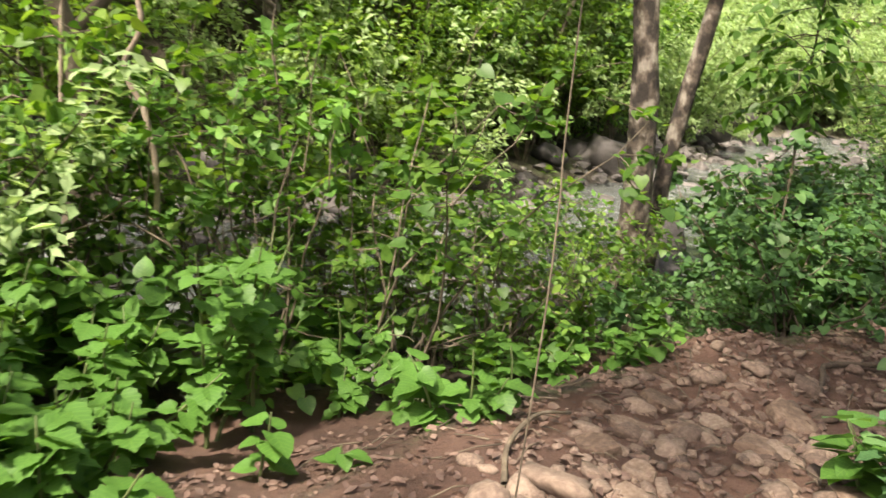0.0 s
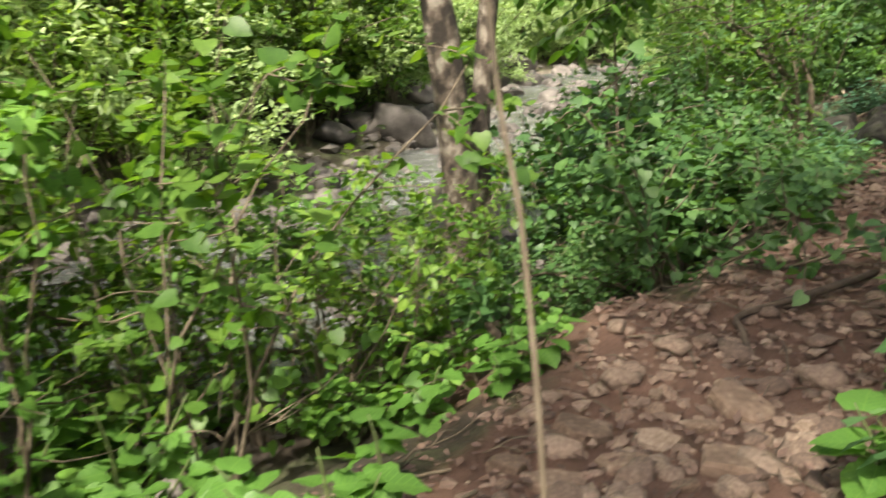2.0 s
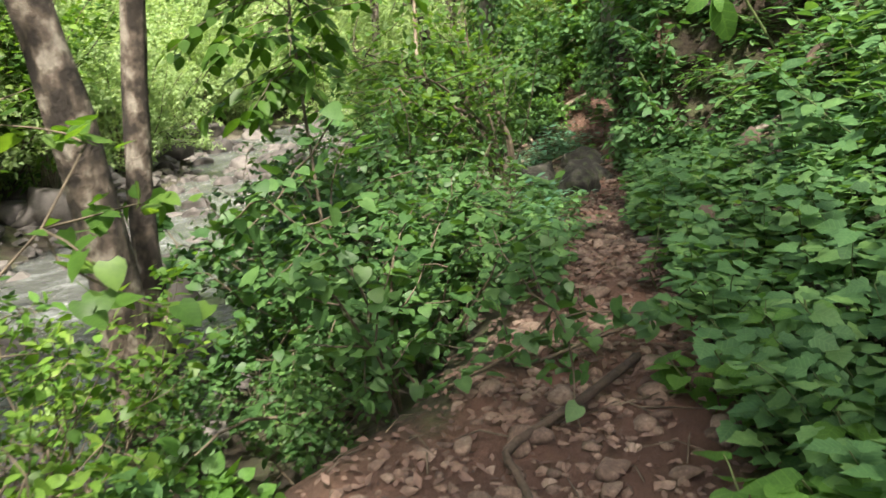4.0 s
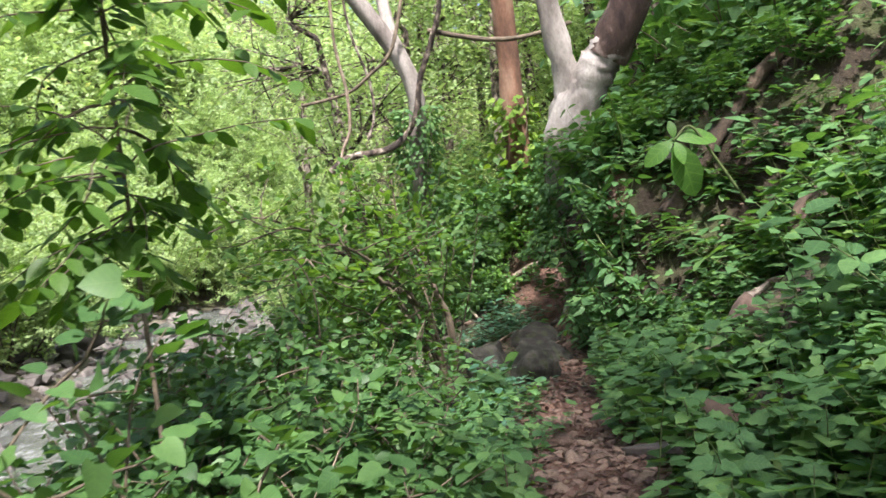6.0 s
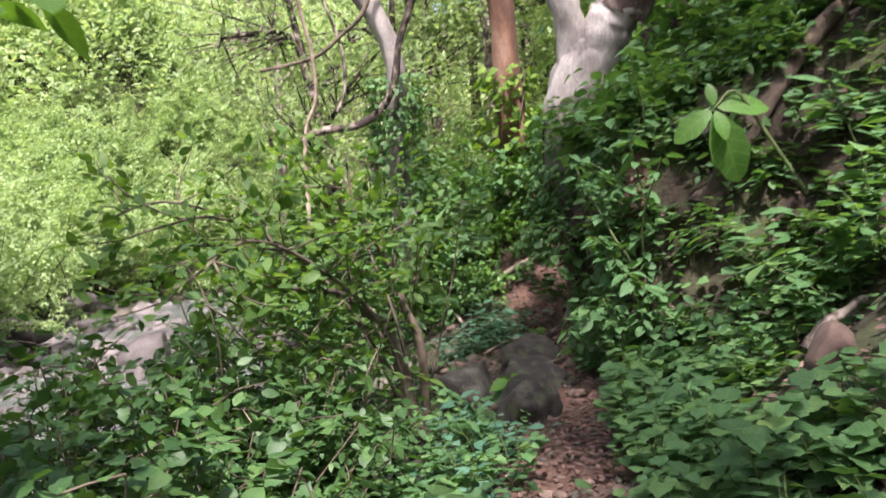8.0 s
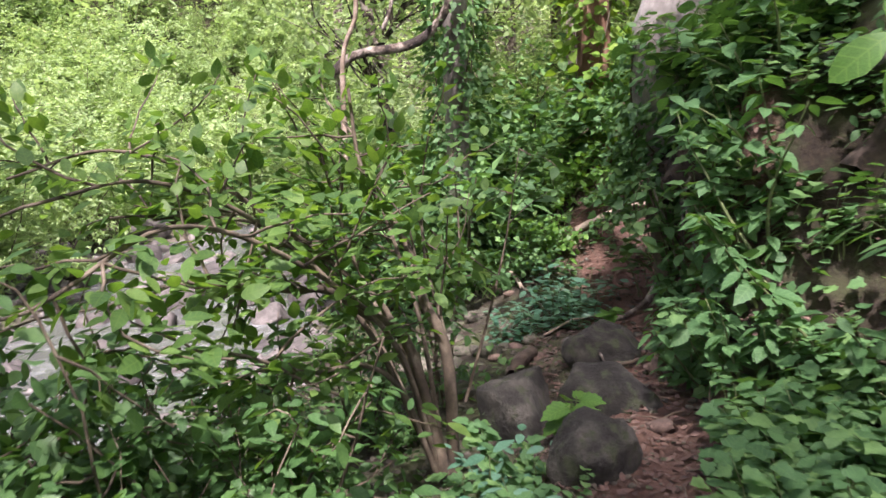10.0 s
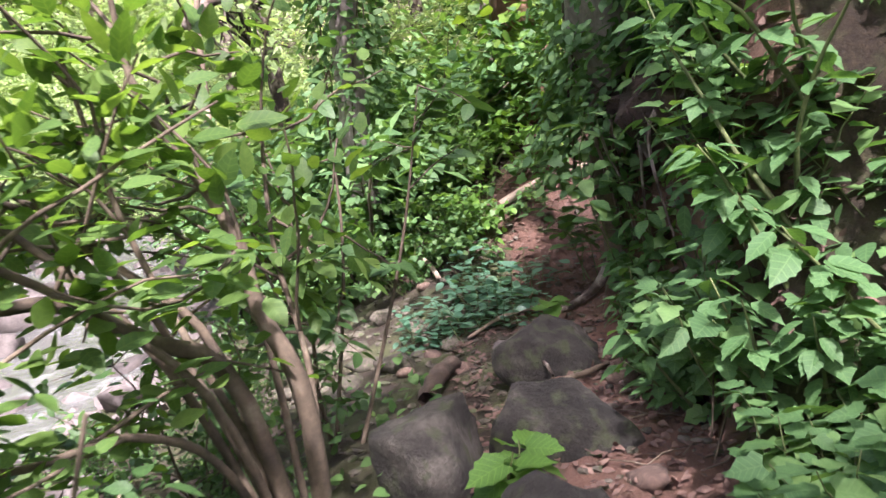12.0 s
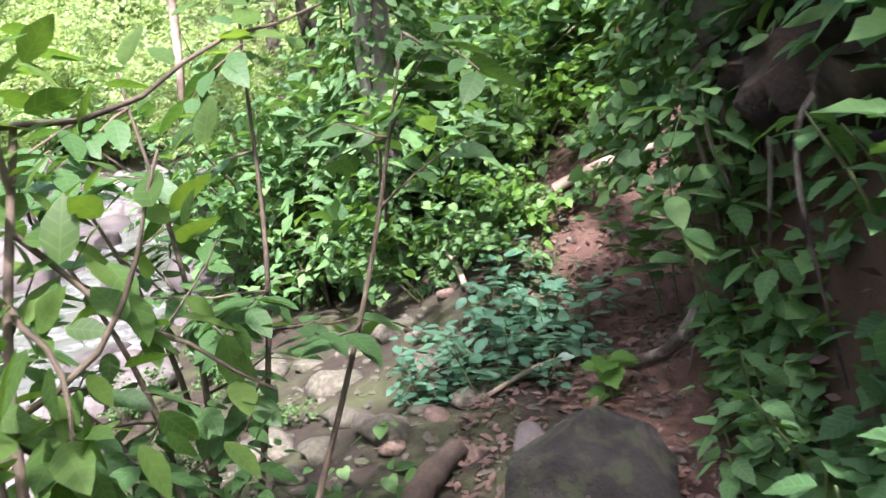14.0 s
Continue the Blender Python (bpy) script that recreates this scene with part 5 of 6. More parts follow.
liana("horizontal woody liana behind the forked tree", [(9.4, 11.9, 4.0), (9.9, 11.4, 3.8), (10.3, 11.0, 3.75), (10.9, 10.6, 3.9)], 0.04, 0.03, M_STEM)
liana("twisted pale liana dangling at the thicket's edge", [(-1.62, 4.5, 2.6), (-1.66, 4.5, 1.9), (-1.55, 4.5, 1.45), (-1.64, 4.5, 1.2), (-1.52, 4.5, 0.95), (-1.45, 4.5, 0.55), (-1.48, 4.5, 0.1)], 0.012, 0.02, M_STICK)
liana("thin brown liana hanging by the thicket", [(-2.0, 4.8, 2.8), (-2.05, 4.8, 2.0), (-2.1, 4.8, 1.4), (-2.1, 4.8, 0.3)], 0.012, 0.014, M_STICK)
liana("dark slanting liana through the thicket", [(-2.3, 5.2, 2.9), (-1.9, 5.4, 2.4), (-1.5, 5.5, 1.9), (-1.1, 5.7, 1.6)], 0.03, 0.02, M_STEM)
liana("dead pale branch slanting over the far bank", [(2.6, 14.5, 3.6), (2.2, 14.2, 2.4), (1.9, 14.0, 1.4), (1.6, 13.8, 0.4)], 0.03, 0.05, M_STICK)

liana("thin bare brown vine hanging straight down beside the path", [(0.335, 2.1, 3.2), (0.33, 1.98, 2.0), (0.328, 1.904, 1.39), (0.327, 1.84, 1.21), (0.325, 1.80, 0.95), (0.31, 1.75, 0.5), (0.29, 1.7, -0.05)], 0.002, 0.0028, M_STEM)

# ---- plants with large separate leaves ----


def leaf_mesh(name, kind, mat, bend=0.0):
    v, f, uv = kind
    # a fuller blade: each triangle cut in four, the surface bent
    mids, nv, nf, nuv = {}, [tuple(p) for p in v], [], [tuple(p) for p in uv]

    def mid(a, b):
        key = (min(a, b), max(a, b))
        if key not in mids:
            mids[key] = len(nv)
            nv.append(tuple((np.array(nv[a]) + np.array(nv[b])) / 2))
            nuv.append(tuple((np.array(nuv[a]) + np.array(nuv[b])) / 2))
        return mids[key]
    for a, b, c in f:
        ab, bc, ca = mid(a, b), mid(b, c), mid(c, a)
        nf += [(a, ab, ca), (ab, b, bc), (ca, bc, c), (ab, bc, ca)]
    w = np.array(nv)
    w[:, 2] += 0.05 * np.sin(w[:, 1] * 9) * np.abs(w[:, 0]) - bend * w[:, 1] ** 2
    me = mesh_of(name, w, nf, np.array(nuv))
    me.materials.append(mat)
    return me


BIG_HEART = leaf_mesh("heart_leaf", HEART, M_VINE)
BIG_LOBED = leaf_mesh("lobed_leaf", LOBED, M_VINE)
TOOTHED = blade([(0.22, -0.12), (0.40, -0.03), (0.42, 0.10), (0.52, 0.22), (0.44, 0.34), (0.48, 0.50), (0.33, 0.58), (0.32, 0.72), (0.15, 0.80)])
BIG_TOOTHED = leaf_mesh("toothed_leaf", TOOTHED, M_VINE)
BIG_OVAL = leaf_mesh("oval_leaf", OVAL, M_SHRUB)
BIG_CLIMB = leaf_mesh("pointed_leaf", OVAL, M_TREE)
BIG_HERB = leaf_mesh("broad_leaf", blade([(0.12, 0.07), (0.23, 0.19), (0.225, 0.26), (0.28, 0.37), (0.25, 0.45), (0.26, 0.55), (0.19, 0.62), (0.18, 0.72), (0.07, 0.86)], 0.12, 0.22), M_HERB)
BIG_YAM = leaf_mesh("great_leaf", blade([(0.10, 0.08), (0.24, 0.35), (0.27, 0.62), (0.14, 0.90)], 0.1, 0.15), M_VINE, 0.15)


def leafy_plant(name, label, x, y, height, count, me, size, seed, mat=M_GREENSTEM, lean=(0.0, 0.0), group="", z=None, droop=0.1, whorl=False, stems=1, category="plant"):
    """A plant whose leaves can be told apart: stems, and every leaf by itself."""
    rng = np.random.default_rng(seed)
    ob = thing(name, label, category, group, (x, y, ground_z(x, y) if z is None else z))
    for s in range(stems):
        dirn = (lean[0] + rng.normal() * 0.25 * (stems > 1), lean[1] + rng.normal() * 0.25 * (stems > 1), 1)
        st = wander(rng, (rng.normal() * 0.04 * (stems > 1), rng.normal() * 0.04 * (stems > 1), -0.05), dirn, height * rng.uniform(0.8, 1.1) * math.sqrt(1 + lean[0] ** 2 + lean[1] ** 2), 10, 0.07)
        part("stem", tubes("stem", [with_radius(st, 0.007 + 0.006 * height, 0.003)], 6), mat, ob)
        for k in range(count):
            f = 1.0 if whorl and k < 4 else rng.uniform(0.3, 1.0)
            p = st[min(int(f * 9), 9)]
            a = k * 2.4 + rng.uniform(-0.5, 0.5)
            al = Vector((math.cos(a), math.sin(a), rng.uniform(-0.4, 0.3) - droop)).normalized()
            up = Vector((rng.normal() * 0.25, rng.normal() * 0.25, 1))
            side = al.cross(up).normalized()
            up = side.cross(al)
            sz = size * rng.uniform(0.65, 1.15)
            lf = part("leaf", me, None, ob)
            stalk = Vector(p) + al * 0.03
            lf.matrix_basis = Matrix.Translation(stalk) @ Matrix((side, al, up)).transposed().to_4x4() @ Matrix.Diagonal((sz, sz, sz, 1))
    return ob


# by the start of the walk
leafy_plant("seedling", "bright green seedling with round leaves on bare earth", -0.52, 2.95, 0.33, 9, BIG_HEART, 0.13, 701, group="young plants on the path")
leafy_plant("seedling", "small green seedling on the bare path", -0.18, 2.95, 0.16, 6, BIG_HEART, 0.10, 702, group="young plants on the path")
for k, (x, y, h, n, s) in enumerate([(0.22, 3.55, 0.42, 16, 0.12), (0.38, 3.42, 0.36, 14, 0.12), (0.08, 3.7, 0.4, 14, 0.12), (0.52, 3.62, 0.36, 12, 0.11), (-0.3, 3.95, 0.35, 12, 0.10), (1.15, 4.2, 0.3, 12, 0.10), (1.28, 4.35, 0.34, 12, 0.10), (0.9, 4.4, 0.34, 10, 0.11), (-1.45, 2.95, 0.5, 16, 0.12)]):
    leafy_plant("broad_leaved_plant", "bright green plant with broad crinkled leaves beside the path", x, y, h, n, BIG_LOBED if k % 3 else BIG_HEART, s, 710 + k, group="broad-leaved plants", stems=2)
for k, (x, y, h, n, s) in enumerate([(1.86, 2.95, 0.5, 13, 0.15), (2.0, 2.9, 0.4, 12, 0.14), (2.15, 2.55, 0.45, 12, 0.15), (2.45, 3.15, 0.4, 14, 0.14), (2.7, 3.3, 0.45, 14, 0.14), (3.0, 3.6, 0.4, 12, 0.13), (2.55, 3.5, 0.3, 10, 0.12), (2.3, 2.95, 0.35, 12, 0.14), (3.4, 3.75, 0.45, 12, 0.13), (3.3, 4.1, 0.3, 10, 0.12)]):
    leafy_plant("broad_leaved_plant", "green plant with wide soft leaves on the uphill verge", x, y, h, n, BIG_HEART, s, 730 + k, group="broad-leaved plants", stems=2)
for k, (x, y, h, n, s) in enumerate([(-1.35, 2.5, 0.62, 20, 0.125), (-1.2, 2.78, 0.66, 20, 0.12), (-1.06, 2.22, 0.45, 18, 0.12), (-1.55, 2.9, 0.75, 20, 0.12), (-1.15, 3.2, 0.7, 20, 0.12), (-0.86, 3.55, 1.08, 26, 0.11), (-0.68, 3.8, 1.12, 26, 0.11), (-1.42, 3.4, 0.8, 20, 0.12), (-1.0, 3.85, 1.05, 26, 0.11), (-1.75, 2.55, 0.8, 20, 0.13), (-0.98, 2.0, 0.4, 14, 0.12), (-1.35, 2.05, 0.6, 18, 0.12), (-0.35, 4.15, 0.7, 16, 0.11), (-1.05, 4.6, 0.8, 18, 0.11), (-0.72, 4.45, 0.75, 18, 0.11), (-1.4, 4.4, 0.85, 18, 0.12), (-1.75, 4.1, 0.85, 18, 0.12), (-1.9, 3.4, 0.9, 18, 0.12)]):
    leafy_plant("sprawling_vine", "sunlit vine with broad toothed leaves sprawling over the verge", x, y, h, n, BIG_TOOTHED, s, 810 + k, lean=(0.15, -0.05), group="vines at the start of the path", stems=3, category="vine")
# the great-leaved plant on the bank
great = thing("great_leaved_plant", "large-leaved pale green plant with one long hanging leaf", "plant", at=(8.4, 6.9, ground_z(8.4, 6.9)))
node = Vector((7.86, 7.24, 1.76)) - great.location
part("stem", tubes("stem", [with_radius(smooth_line([(0, 0, -0.06), tuple(node * 0.4 + Vector((0, 0, 0.12))), tuple(node + Vector((0.12, -0.10, 0.10))), tuple(node)], 14), 0.016, 0.009)], 6), M_GREENSTEM, great)
for al, up, sz in [((-0.55, 0.48, -0.45), (-0.6, -0.65, 0.45), 0.30), ((0.62, -0.60, 0.08), (-0.55, -0.6, 0.6), 0.36), ((0.22, -0.22, -0.95), (-0.66, -0.70, -0.1), 0.50), ((-0.1, 0.02, 1), (-0.6, -0.7, 0), 0.15), ((-0.1, -0.3, -0.5), (-0.4, -0.4, 0.8), 0.2)]:
    al, up = Vector(al).normalized(), Vector(up)
    side = al.cross(up).normalized()
    lf = part("leaf", BIG_YAM, None, great)
    lf.matrix_basis = Matrix.Translation(node + al * 0.02) @ Matrix((side, al, side.cross(al))).transposed().to_4x4() @ Matrix.Diagonal((sz, sz, sz, 1))
# the uphill verge near the end
for k, (x, y, h, n, s) in enumerate([(7.6, 8.1, 0.75, 22, 0.135), (7.35, 7.75, 0.7, 22, 0.135), (7.9, 8.35, 0.7, 20, 0.13), (7.1, 7.4, 0.6, 20, 0.13), (8.2, 8.6, 0.6, 16, 0.13), (7.3, 8.14, 0.55, 18, 0.12), (7.42, 8.3, 0.5, 18, 0.12), (7.62, 8.42, 0.5, 16, 0.12), (7.15, 7.95, 0.5, 18, 0.12), (7.85, 8.72, 0.4, 14, 0.11), (8.25, 9.05, 0.3, 14, 0.09), (8.38, 9.45, 0.3, 12, 0.09), (8.5, 9.6, 0.4, 14, 0.09), (8.15, 8.9, 0.35, 14, 0.10), (8.0, 8.6, 0.45, 16, 0.10), (7.75, 8.45, 0.35, 12, 0.14), (8.35, 9.3, 0.35, 10, 0.12), (8.1, 9.2, 0.22, 8, 0.10)]):
    leafy_plant("bank_plant", "green plant with large pointed leaves hanging over the path", x + 0.36, y - 0.34, h, n, BIG_HERB, s, 770 + k, lean=(-0.35, 0.25), group="large-leaved bank plants", stems=2, droop=0.25, whorl=True)
for k, (x, y, h, n, s) in enumerate([(7.68, 7.98, 0.62, 20, 0.13), (7.82, 8.12, 0.55, 18, 0.125), (7.52, 7.8, 0.6, 20, 0.13), (7.95, 8.3, 0.42, 16, 0.12), (7.75, 7.8, 0.85, 22, 0.13), (8.05, 8.2, 0.7, 18, 0.12), (8.42, 8.72, 0.5, 9, 0.12), (7.98, 8.36, 0.5, 18, 0.125), (7.88, 8.28, 0.62, 18, 0.13), (8.12, 8.46, 0.45, 16, 0.12), (8.25, 8.55, 0.7, 16, 0.125), (8.02, 8.22, 0.9, 18, 0.125), (8.1, 8.62, 0.42, 14, 0.12), (8.03, 8.54, 0.34, 12, 0.12), (8.26, 8.72, 0.5, 14, 0.12), (8.52, 8.95, 0.55, 12, 0.12)]):
    leafy_plant("bank_plant", "bright green plant with pointed leaves at the bank's foot", x, y, h, n, BIG_HERB, s * 0.85, 840 + k, lean=(-0.18, 0.15), group="large-leaved bank plants", stems=2, droop=0.2, whorl=True)
leafy_plant("broad_leaved_plant", "low green plant with toothed leaves beside the flat boulder", 8.72, 9.75, 0.24, 8, BIG_TOOTHED, 0.12, 860, group="broad-leaved plants")
leafy_plant("broad_leaved_plant", "low plant with fern-like lobed leaves before the boulders", 6.95, 8.45, 0.3, 12, BIG_TOOTHED, 0.13, 861, group="broad-leaved plants", stems=2)
# climber hung with leaves by the stream side
rng = np.random.default_rng(790)
z0 = ground_z(2.91, 6.44)
climber = thing("climber", "thin climbing stem hung with dark pointed leaves", "vine", at=(2.91, 6.44, z0))
ln = smooth_line(np.array([(2.9, 6.43, 0.0 + z0), (2.92, 6.5, 0.48), (2.93, 6.57, 1.16), (2.92, 6.57, 1.53), (2.89, 6.52, 1.98), (2.85, 6.44, 2.6), (2.78, 6.48, 3.3)]) - np.array([2.91, 6.44, z0]), 30)
part("stem", tubes("stem", [with_radius(ln, 0.011, 0.006)], 6), M_STEM, climber)
for k in range(58):
    i = 11 + (k * 18) // 57
    tw = wander(rng, ln[min(i, 29)], (rng.normal() - 0.25, rng.normal() + 0.1, rng.uniform(-0.2, 0.5)), rng.uniform(0.25, 0.85), 8, 0.14, 0.1)
    twig = part("twig", tubes("twig", [with_radius(tw, 0.005, 0.002)], 5), M_STEM, climber)
    for j in range(2, 8):
        for sg in (-1, 1):
            w = unit(tw[j] - tw[j - 1])
            sd = unit(np.cross(w, (0, 0, 1.0)))
            al = Vector(w * 0.6 + sd * sg + np.array([0, 0, -0.35]) + rng.normal(size=3) * 0.2).normalized()
            side = al.cross(Vector((0, 0, 1)) + Vector(rng.normal(size=3)) * 0.3).normalized()
            up = side.cross(al)
            sz = 0.125 * rng.uniform(0.7, 1.2)
            lf = part("leaf", BIG_CLIMB, None, twig)
            lf.matrix_basis = Matrix.Translation(Vector(tw[j]) + al * 0.012) @ Matrix((side, al, up)).transposed().to_4x4() @ Matrix.Diagonal((sz, sz, sz, 1))

# ---- the arching shrub ----
arch = thing("arching_shrub", "many-stemmed shrub arching from the path over the stream", "shrub", at=(6.35, 8.72, ground_z(6.35, 8.72)))
base = np.array(arch.location)
rng = np.random.default_rng(800)
arch_lines = [
    [(6.37, 8.68, -0.2), (6.33, 8.61, 0.41), (6.26, 8.67, 0.68), (6.24, 8.71, 0.9), (6.17, 8.79, 1.12), (6.08, 8.85, 1.34), (6.05, 8.85, 1.7)],
    [(6.32, 8.68, -0.2), (6.16, 8.69, 0.5), (5.93, 8.66, 0.68), (5.72, 8.6, 0.83), (5.55, 8.56, 0.86), (5.3, 8.56, 0.92), (5.05, 8.5, 0.98)],
    [(6.3, 8.75, -0.2), (6.2, 8.85, 0.55), (6.0, 9.0, 0.85), (5.8, 9.1, 1.05), (5.5, 9.15, 1.15), (5.1, 9.2, 1.2)],
    [(6.4, 8.8, -0.2), (6.42, 8.95, 0.5), (6.4, 9.15, 1.0), (6.35, 9.3, 1.4)],
    [(6.28, 8.7, -0.2), (6.05, 8.6, 0.3), (5.8, 8.5, 0.5), (5.5, 8.4, 0.55), (5.2, 8.3, 0.7)],
    [(6.4, 8.72, -0.2), (6.5, 8.85, 0.4), (6.55, 9.05, 0.8), (6.65, 9.2, 1.2)],
    [(6.33, 8.7, -0.2), (6.2, 8.75, 0.3), (6.1, 8.8, 0.6), (6.0, 8.9, 1.0), (5.95, 9.0, 1.45)],
    [(6.3, 8.72, -0.2), (6.0, 8.8, 0.6), (5.6, 8.9, 1.1), (5.1, 8.85, 1.35), (4.6, 8.7, 1.3)],
    [(6.34, 8.76, -0.2), (6.1, 9.1, 0.7), (5.7, 9.5, 1.25), (5.2, 9.7, 1.5), (4.7, 9.6, 1.4)],
    [(6.3, 8.7, -0.2), (6.0, 8.55, 0.55), (5.5, 8.45, 1.0), (5.0, 8.3, 1.2), (4.55, 8.1, 1.05)],
]
spots, ways = [], []
for k, pts in enumerate(arch_lines):
    ln = smooth_line(np.array(pts) - base, 22)
    stem = part("stem", tubes("stem", [with_radius(ln, (0.033, 0.031, 0.016, 0.014, 0.015, 0.013, 0.015, 0.016, 0.015, 0.015)[k], 0.007)], 8, 0.05, k), M_STEM, arch)
    for q in range(9):
        i = rng.integers(9, 22)
        tw = wander(rng, ln[i], rng.normal(size=3) * (0.8, 0.8, 0.5) + (-0.25, 0.2, 0.15), rng.uniform(0.3, 0.8), 7, 0.2, 0.02)
        part("twig", tubes("twig", [with_radius(tw, 0.007, 0.003)], 5), M_STEM, stem)
        spots += list(tw[2:])
        ways += list(np.diff(tw, axis=0)[1:])
    spots += list(ln[15:])
    ways += list(np.diff(ln, axis=0)[14:])
spots, ways = np.array(spots), unit(np.array(ways))
n = 2500
pick = rng.integers(0, len(spots), n)
part("foliage", leaf_cloud("foliage", OVAL, spots[pick] + rng.normal(size=(n, 3)) * 0.05, ways[pick] + rng.normal(size=(n, 3)) * (0.8, 0.8, 0.35), rng.normal(size=(n, 3)) * 0.35 + (0, 0, 1), 0.095 * rng.uniform(0.6, 1.25, n)), M_ARCH, arch)
# a slender shrub whose leaning stems carry wide oval leaves over the path's end
lean = thing("leaning_shrub", "slender shrub with leaning stems and wide oval leaves", "shrub", at=(7.12, 9.82, ground_z(7.12, 9.82)))
base = np.array(lean.location)
for k, (tx, ty, tz) in enumerate([(6.75, 9.85, 1.0), (7.05, 9.95, 1.3), (7.35, 9.8, 1.35), (6.6, 9.75, 0.7), (7.75, 9.6, 1.35), (6.9, 10.2, 1.1)]):
    o = np.array([rng.normal() * 0.05, rng.normal() * 0.05, -0.08])
    e = np.array([tx, ty, tz]) - base
    ln = smooth_line([o, o * 0.5 + e * 0.5 + (0.06, -0.05, 0.12), e], 16)
    stem = part("stem", tubes("stem", [with_radius(ln, 0.013, 0.004)], 6), M_STEM, lean)
    for q in range(7):
        i = int(rng.integers(6, 16))
        tw = wander(rng, ln[i], rng.normal(size=3) * (0.9, 0.9, 0.35), rng.uniform(0.2, 0.5), 6, 0.15, 0.04)
        part("twig", tubes("twig", [with_radius(tw, 0.005, 0.002)], 5), M_STEM, stem)
        for j in range(1, 6):
            for sg in (-1, 1):
                w = unit(tw[j] - tw[j - 1])
                al = Vector(w * 0.7 + unit(np.cross(w, (0, 0, 1.0))) * sg + np.array([0, 0, -0.3]) + rng.normal(size=3) * 0.2).normalized()
                side = al.cross(Vector((0, 0, 1)) + Vector(rng.normal(size=3)) * 0.3).normalized()
                sz = 0.115 * rng.uniform(0.6, 1.2)
                lf = part("leaf", BIG_OVAL, None, stem)
                lf.matrix_basis = Matrix.Translation(Vector(tw[j]) + al * 0.01) @ Matrix((side, al, side.cross(al))).transposed().to_4x4() @ Matrix.Diagonal((sz, sz, sz, 1))
# more shrubs about it
side_shrub = [shrub("green_shrub", "glossy dark green shrub leaning towards the path", 131 + k, 1.25, 0.7, 7, 6, 600, OVAL, 0.088, M_SHRUB, M_STEM, "shrubs by the arching shrub", thick=0.012) for k in range(2)]
rng = np.random.default_rng(811)
first = set()
for x, y, s in [(4.6, 7.6, 0.8), (4.2, 7.3, 0.8), (4.35, 7.9, 0.85), (4.75, 8.2, 1.05), (4.72, 7.85, 0.85), (4.4, 8.6, 0.9), (4.1, 8.2, 0.9), (6.55, 9.85, 0.7), (4.98, 8.05, 0.9), (5.05, 8.5, 0.9), (3.9, 8.9, 1.0), (4.6, 9.2, 0.9), (4.2, 9.5, 1.0)]:
    put(side_shrub[int(rng.integers(2))], x, y, rng, s, 8, 0.0, first)

# ---- blue-green and yellow herbs ----
blue_herb = [herb("blue_green_herb", "blue-green leafy herb on the litter", 141 + k, 0.34, 8, 4, OVAL, 0.10, M_BLUE, "blue-green herbs", spread=0.25) for k in range(2)]
first = set()
for x, y, s in [(8.75, 10.45, 1.0), (8.95, 10.28, 1.0), (9.1, 10.5, 1.1), (8.85, 10.65, 1.0), (8.6, 10.62, 0.8), (9.05, 10.75, 1.0), (9.3, 10.62, 0.9), (8.72, 10.2, 0.8), (8.4, 10.6, 0.7), (9.3, 10.95, 0.9), (8.62, 10.85, 0.8), (6.0, 7.75, 0.9), (5.8, 7.6, 0.9), (5.6, 7.45, 0.8), (6.35, 8.15, 0.8), (5.3, 7.2, 0.8)]:
    put(blue_herb[int(rng.integers(2))], x, y, rng, s, 10, 0.0, first)
yellow_bush = [shrub("light_green_creeper", "light green creeper hanging over the earth bank", 151 + k, 0.9, 0.6, 7, 5, 560, HEART, 0.07, (M_VINE, M_HERB)[k], M_GREENSTEM, "creepers over the bank", thick=0.006, sag=0.14, low=0.0) for k in range(2)]
first = set()
for x, y, s in [(10.0, 12.3, 1.1), (9.6, 12.4, 1.1), (10.5, 12.4, 1.2), (11.0, 12.7, 1.2), (11.3, 11.3, 1.1), (11.5, 12.1, 1.1), (10.9, 13.3, 1.3), (10.75, 12.3, 1.3), (11.1, 11.75, 1.4), (11.3, 12.3, 1.6), (9.45, 11.4, 0.7), (9.68, 11.5, 0.85), (9.72, 11.2, 0.6), (10.05, 11.55, 0.95), (9.2, 11.7, 0.7), (10.3, 11.75, 1.0)]:
    put(yellow_bush[int(rng.integers(2))], x, y, rng, s, 8, 0.0, first)

# ---- litter, gravel and twigs on the ground ----
rng = np.random.default_rng(850)


def strew(n, box, rule):
    xs, ys = rng.uniform(box[0], box[1], n), rng.uniform(box[2], box[3], n)
    i, d = along_line(TRAIL, xs, ys)
    ok = rule(xs, ys, d, TRAIL[i, 3])
    return xs[ok], ys[ok]


def litter(name, label, xs, ys, size, mat):
    z, _, _ = land(xs, ys)
    k = len(xs)
    pos = np.column_stack([xs, ys, z + rng.uniform(0.004, 0.022, k)])
    al = np.column_stack([rng.normal(size=(k, 2)), rng.normal(size=k) * 0.25])
    up = rng.normal(size=(k, 3)) * 0.35 + (0, 0, 1)
    me = leaf_cloud(name, CHIP, pos, al, up, size * rng.uniform(0.5, 1.3, k))
    me.materials.append(mat)
    return tagged(new(name, me), label, "leaf litter", kind="stuff")


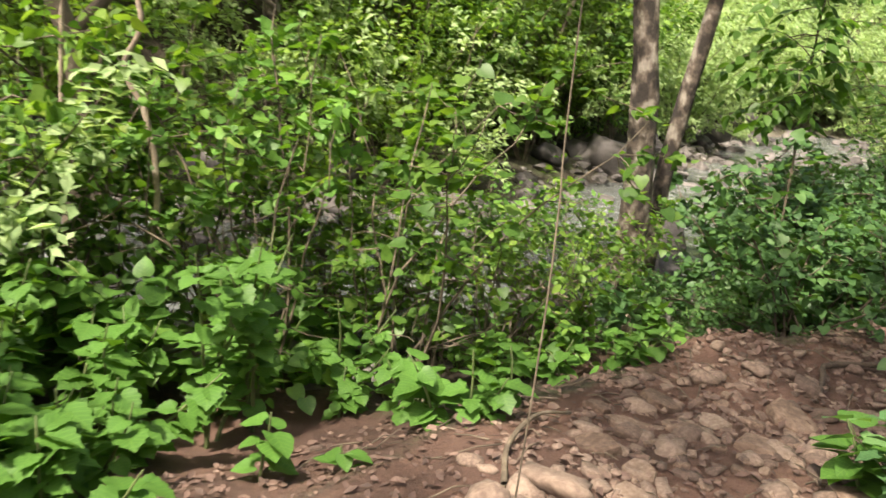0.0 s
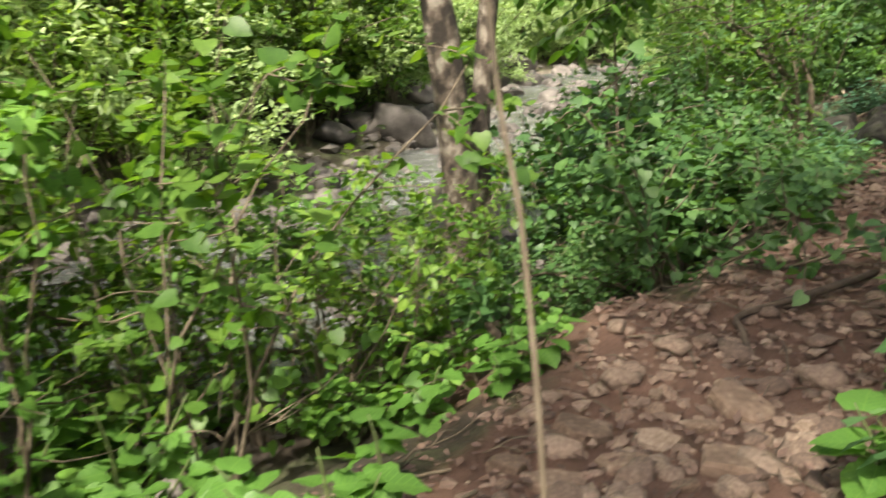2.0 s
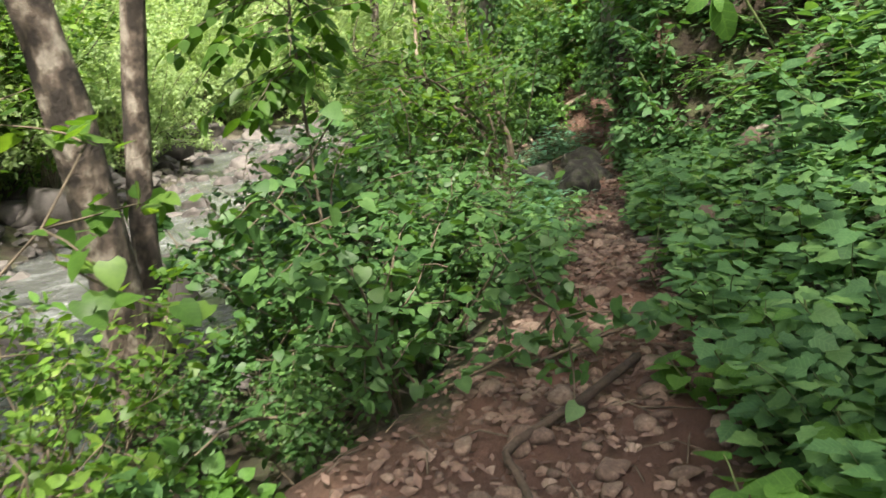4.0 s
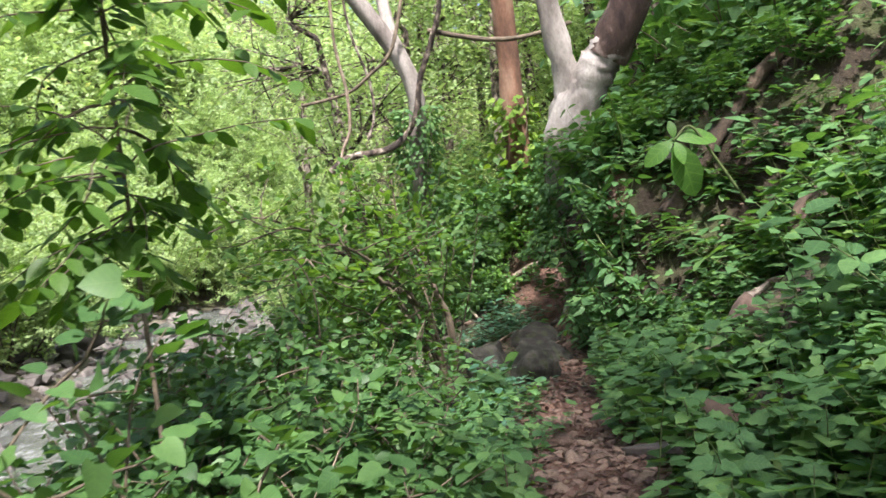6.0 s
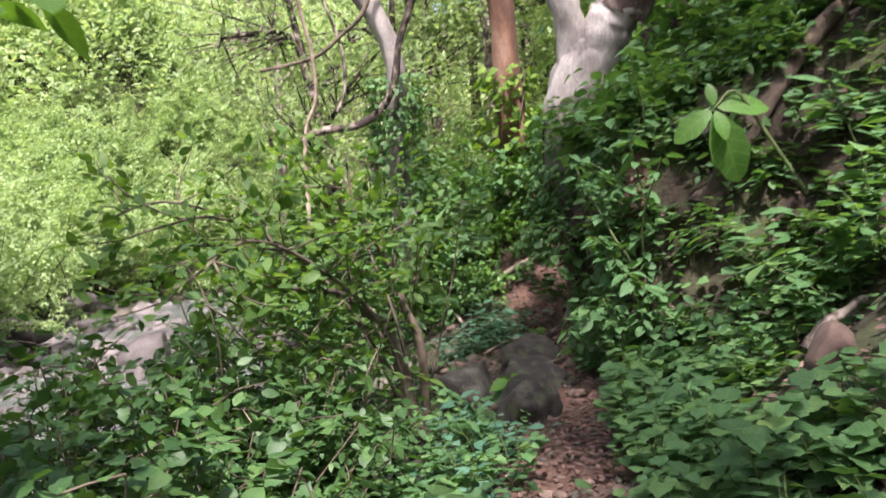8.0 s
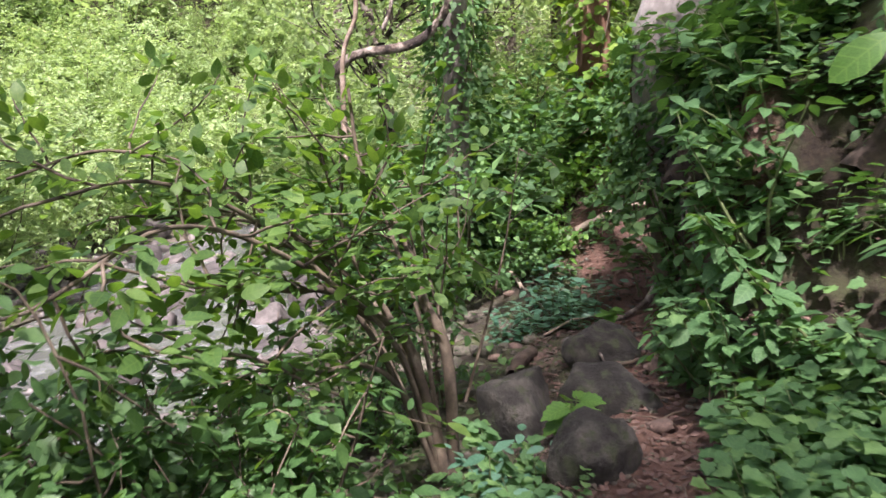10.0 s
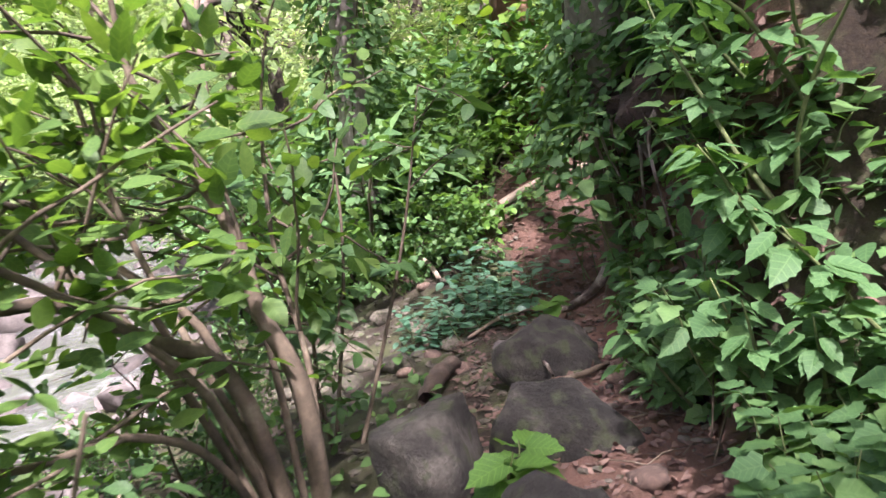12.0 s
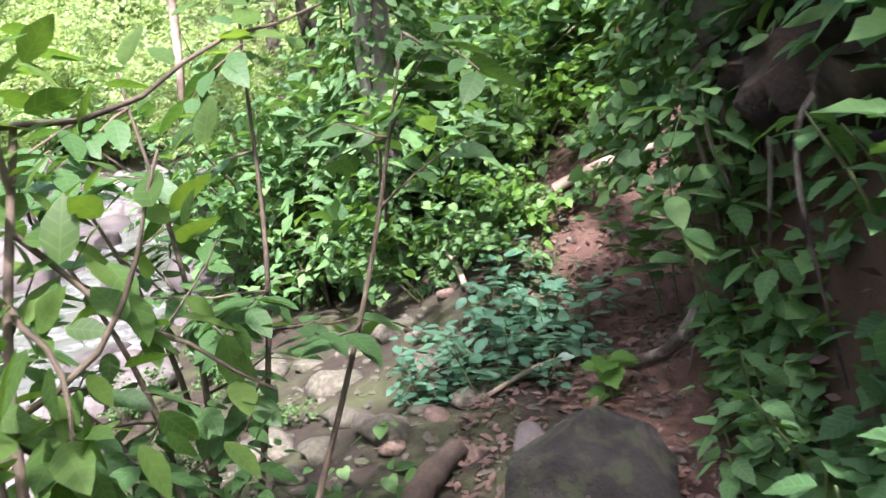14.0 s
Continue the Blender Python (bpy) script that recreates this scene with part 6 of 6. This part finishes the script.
x1, y1 = strew(42000, (4.2, 12.0, 5.0, 13.5), lambda x, y, d, hw: (d > -hw * 2.6) & (d < hw * 2.2))
litter("leaf_litter", "reddish-brown dead leaves strewn over the path", x1, y1, 0.05, M_LITTER)
x2, y2 = strew(9500, (-2.5, 5.0, 1.2, 6.0), lambda x, y, d, hw: (np.abs(d) < hw * 1.8))
litter("leaf_litter", "scattered dry leaves on the stony path", x2, y2, 0.05, M_LITTER)
x3, y3 = strew(9000, (4.5, 11.0, 3.5, 10.0), lambda x, y, d, hw: (d > hw) & (d < 3.2))
litter("leaf_litter", "dead leaves under the bank herbs", x3, y3, 0.055, M_LITTER)


def heap(name, label, xs, ys, lo, hi, mat):
    z, _, _ = land(xs, ys)
    bm = bmesh.new()
    bmesh.ops.create_icosphere(bm, subdivisions=1, radius=1.0)
    tv = np.array([v.co[:] for v in bm.verts])
    tf = np.array([[v.index for v in f.verts] for f in bm.faces])
    bm.free()
    k = len(xs)
    r = np.exp(rng.uniform(math.log(lo), math.log(hi), k))
    a = rng.uniform(0, 2 * np.pi, k)
    sq = np.column_stack([rng.uniform(0.8, 1.3, k), rng.uniform(0.6, 1.0, k), rng.uniform(0.35, 0.7, k)])
    v = tv[None] * sq[:, None] * (1 + 0.22 * rng.normal(size=(k, len(tv), 1)))
    c, s = np.cos(a)[:, None], np.sin(a)[:, None]
    v = np.stack([v[..., 0] * c - v[..., 1] * s, v[..., 0] * s + v[..., 1] * c, v[..., 2]], -1) * r[:, None, None]
    v += np.column_stack([xs, ys, z + r * 0.12])[:, None]
    f = tf[None] + (np.arange(k) * len(tv))[:, None, None]
    me = mesh_of(name, v.reshape(-1, 3), f.reshape(-1, 3), smooth=False)
    me.materials.append(mat)
    return tagged(new(name, me), label, "gravel", kind="stuff")


M_GRAVEL = rough_mat("gravel", [(0.25, (0.08, 0.052, 0.040)), (0.5, (0.155, 0.103, 0.078)), (0.75, (0.27, 0.205, 0.16))], 9.0, 70.0, 0.95, 0.4, 0.006)
x4, y4 = strew(15000, (-2.2, 5.6, 0.6, 6.8), lambda x, y, d, hw: (np.abs(d) < hw * 1.25) & (value_noise(x, y, 1.3) > -0.22 + 0.3 * (x < 0.4)))
heap("gravel", "tan grit and pebbles trodden into the path", x4, y4, 0.008, 0.04, M_GRAVEL)
x5, y5 = strew(3800, (5.5, 11, 6.5, 13), lambda x, y, d, hw: (d < 0.3) & (d > -1.9))
heap("gravel", "brown grit and pebbles among the leaf litter", x5, y5, 0.008, 0.034, M_MOSSY)
k = 6500
q = STREAM[rng.integers(100, 290, k)] + rng.normal(size=(k, 2)) * 1.3
q = q[(np.abs(along_line(STREAM, q[:, 0], q[:, 1])[1]) < 2.7) & (along_line(TRAIL, q[:, 0], q[:, 1])[1] < -2.0)]
heap("shingle", "grey shingle in the stream bed", q[:, 0], q[:, 1], 0.03, 0.2, M_RIVER)
# twigs
tw = []
for x, y in zip(*strew(2600, (-2, 11, 1, 12.5), lambda x, y, d, hw: np.abs(d) < hw * 1.7)):
    a, l = rng.uniform(0, 6.28), rng.uniform(0.05, 0.28)
    e = (x + l * math.cos(a), y + l * math.sin(a))
    tw.append([(x, y, ground_z(x, y) + 0.012, 0.004), ((x + e[0]) / 2, (y + e[1]) / 2, ground_z(*e) + 0.03, 0.0035), (e[0], e[1], ground_z(*e) + 0.012, 0.002)])
    if len(tw) >= 420:
        break
me = tubes("twigs", tw, 4)
me.materials.append(M_STEM)
tagged(new("twig_litter", me), "thin dry twigs lying on the path", "twigs", kind="stuff")

# ---- stones of the path, piece by piece ----
made = 0
for x, y in zip(*strew(9000, (0.3, 6.0, 2.1, 7.2), lambda x, y, d, hw: (np.abs(d) < hw * 1.05) & ((x > 0.75) | (y < 2.9)))):
    keep = 0.95 if x < 2.6 else 0.55
    if rng.uniform() > keep:
        continue
    r = float(np.exp(rng.uniform(math.log(0.03), math.log(0.085))))
    st = new("stone", pebble_kinds[int(rng.integers(4))] if r < 0.05 else stone_kinds[int(rng.integers(6))])
    st.parent = ground
    st.matrix_basis = stone_pose(rng, x, y, r)
    made += 1
    if made >= 300:
        break
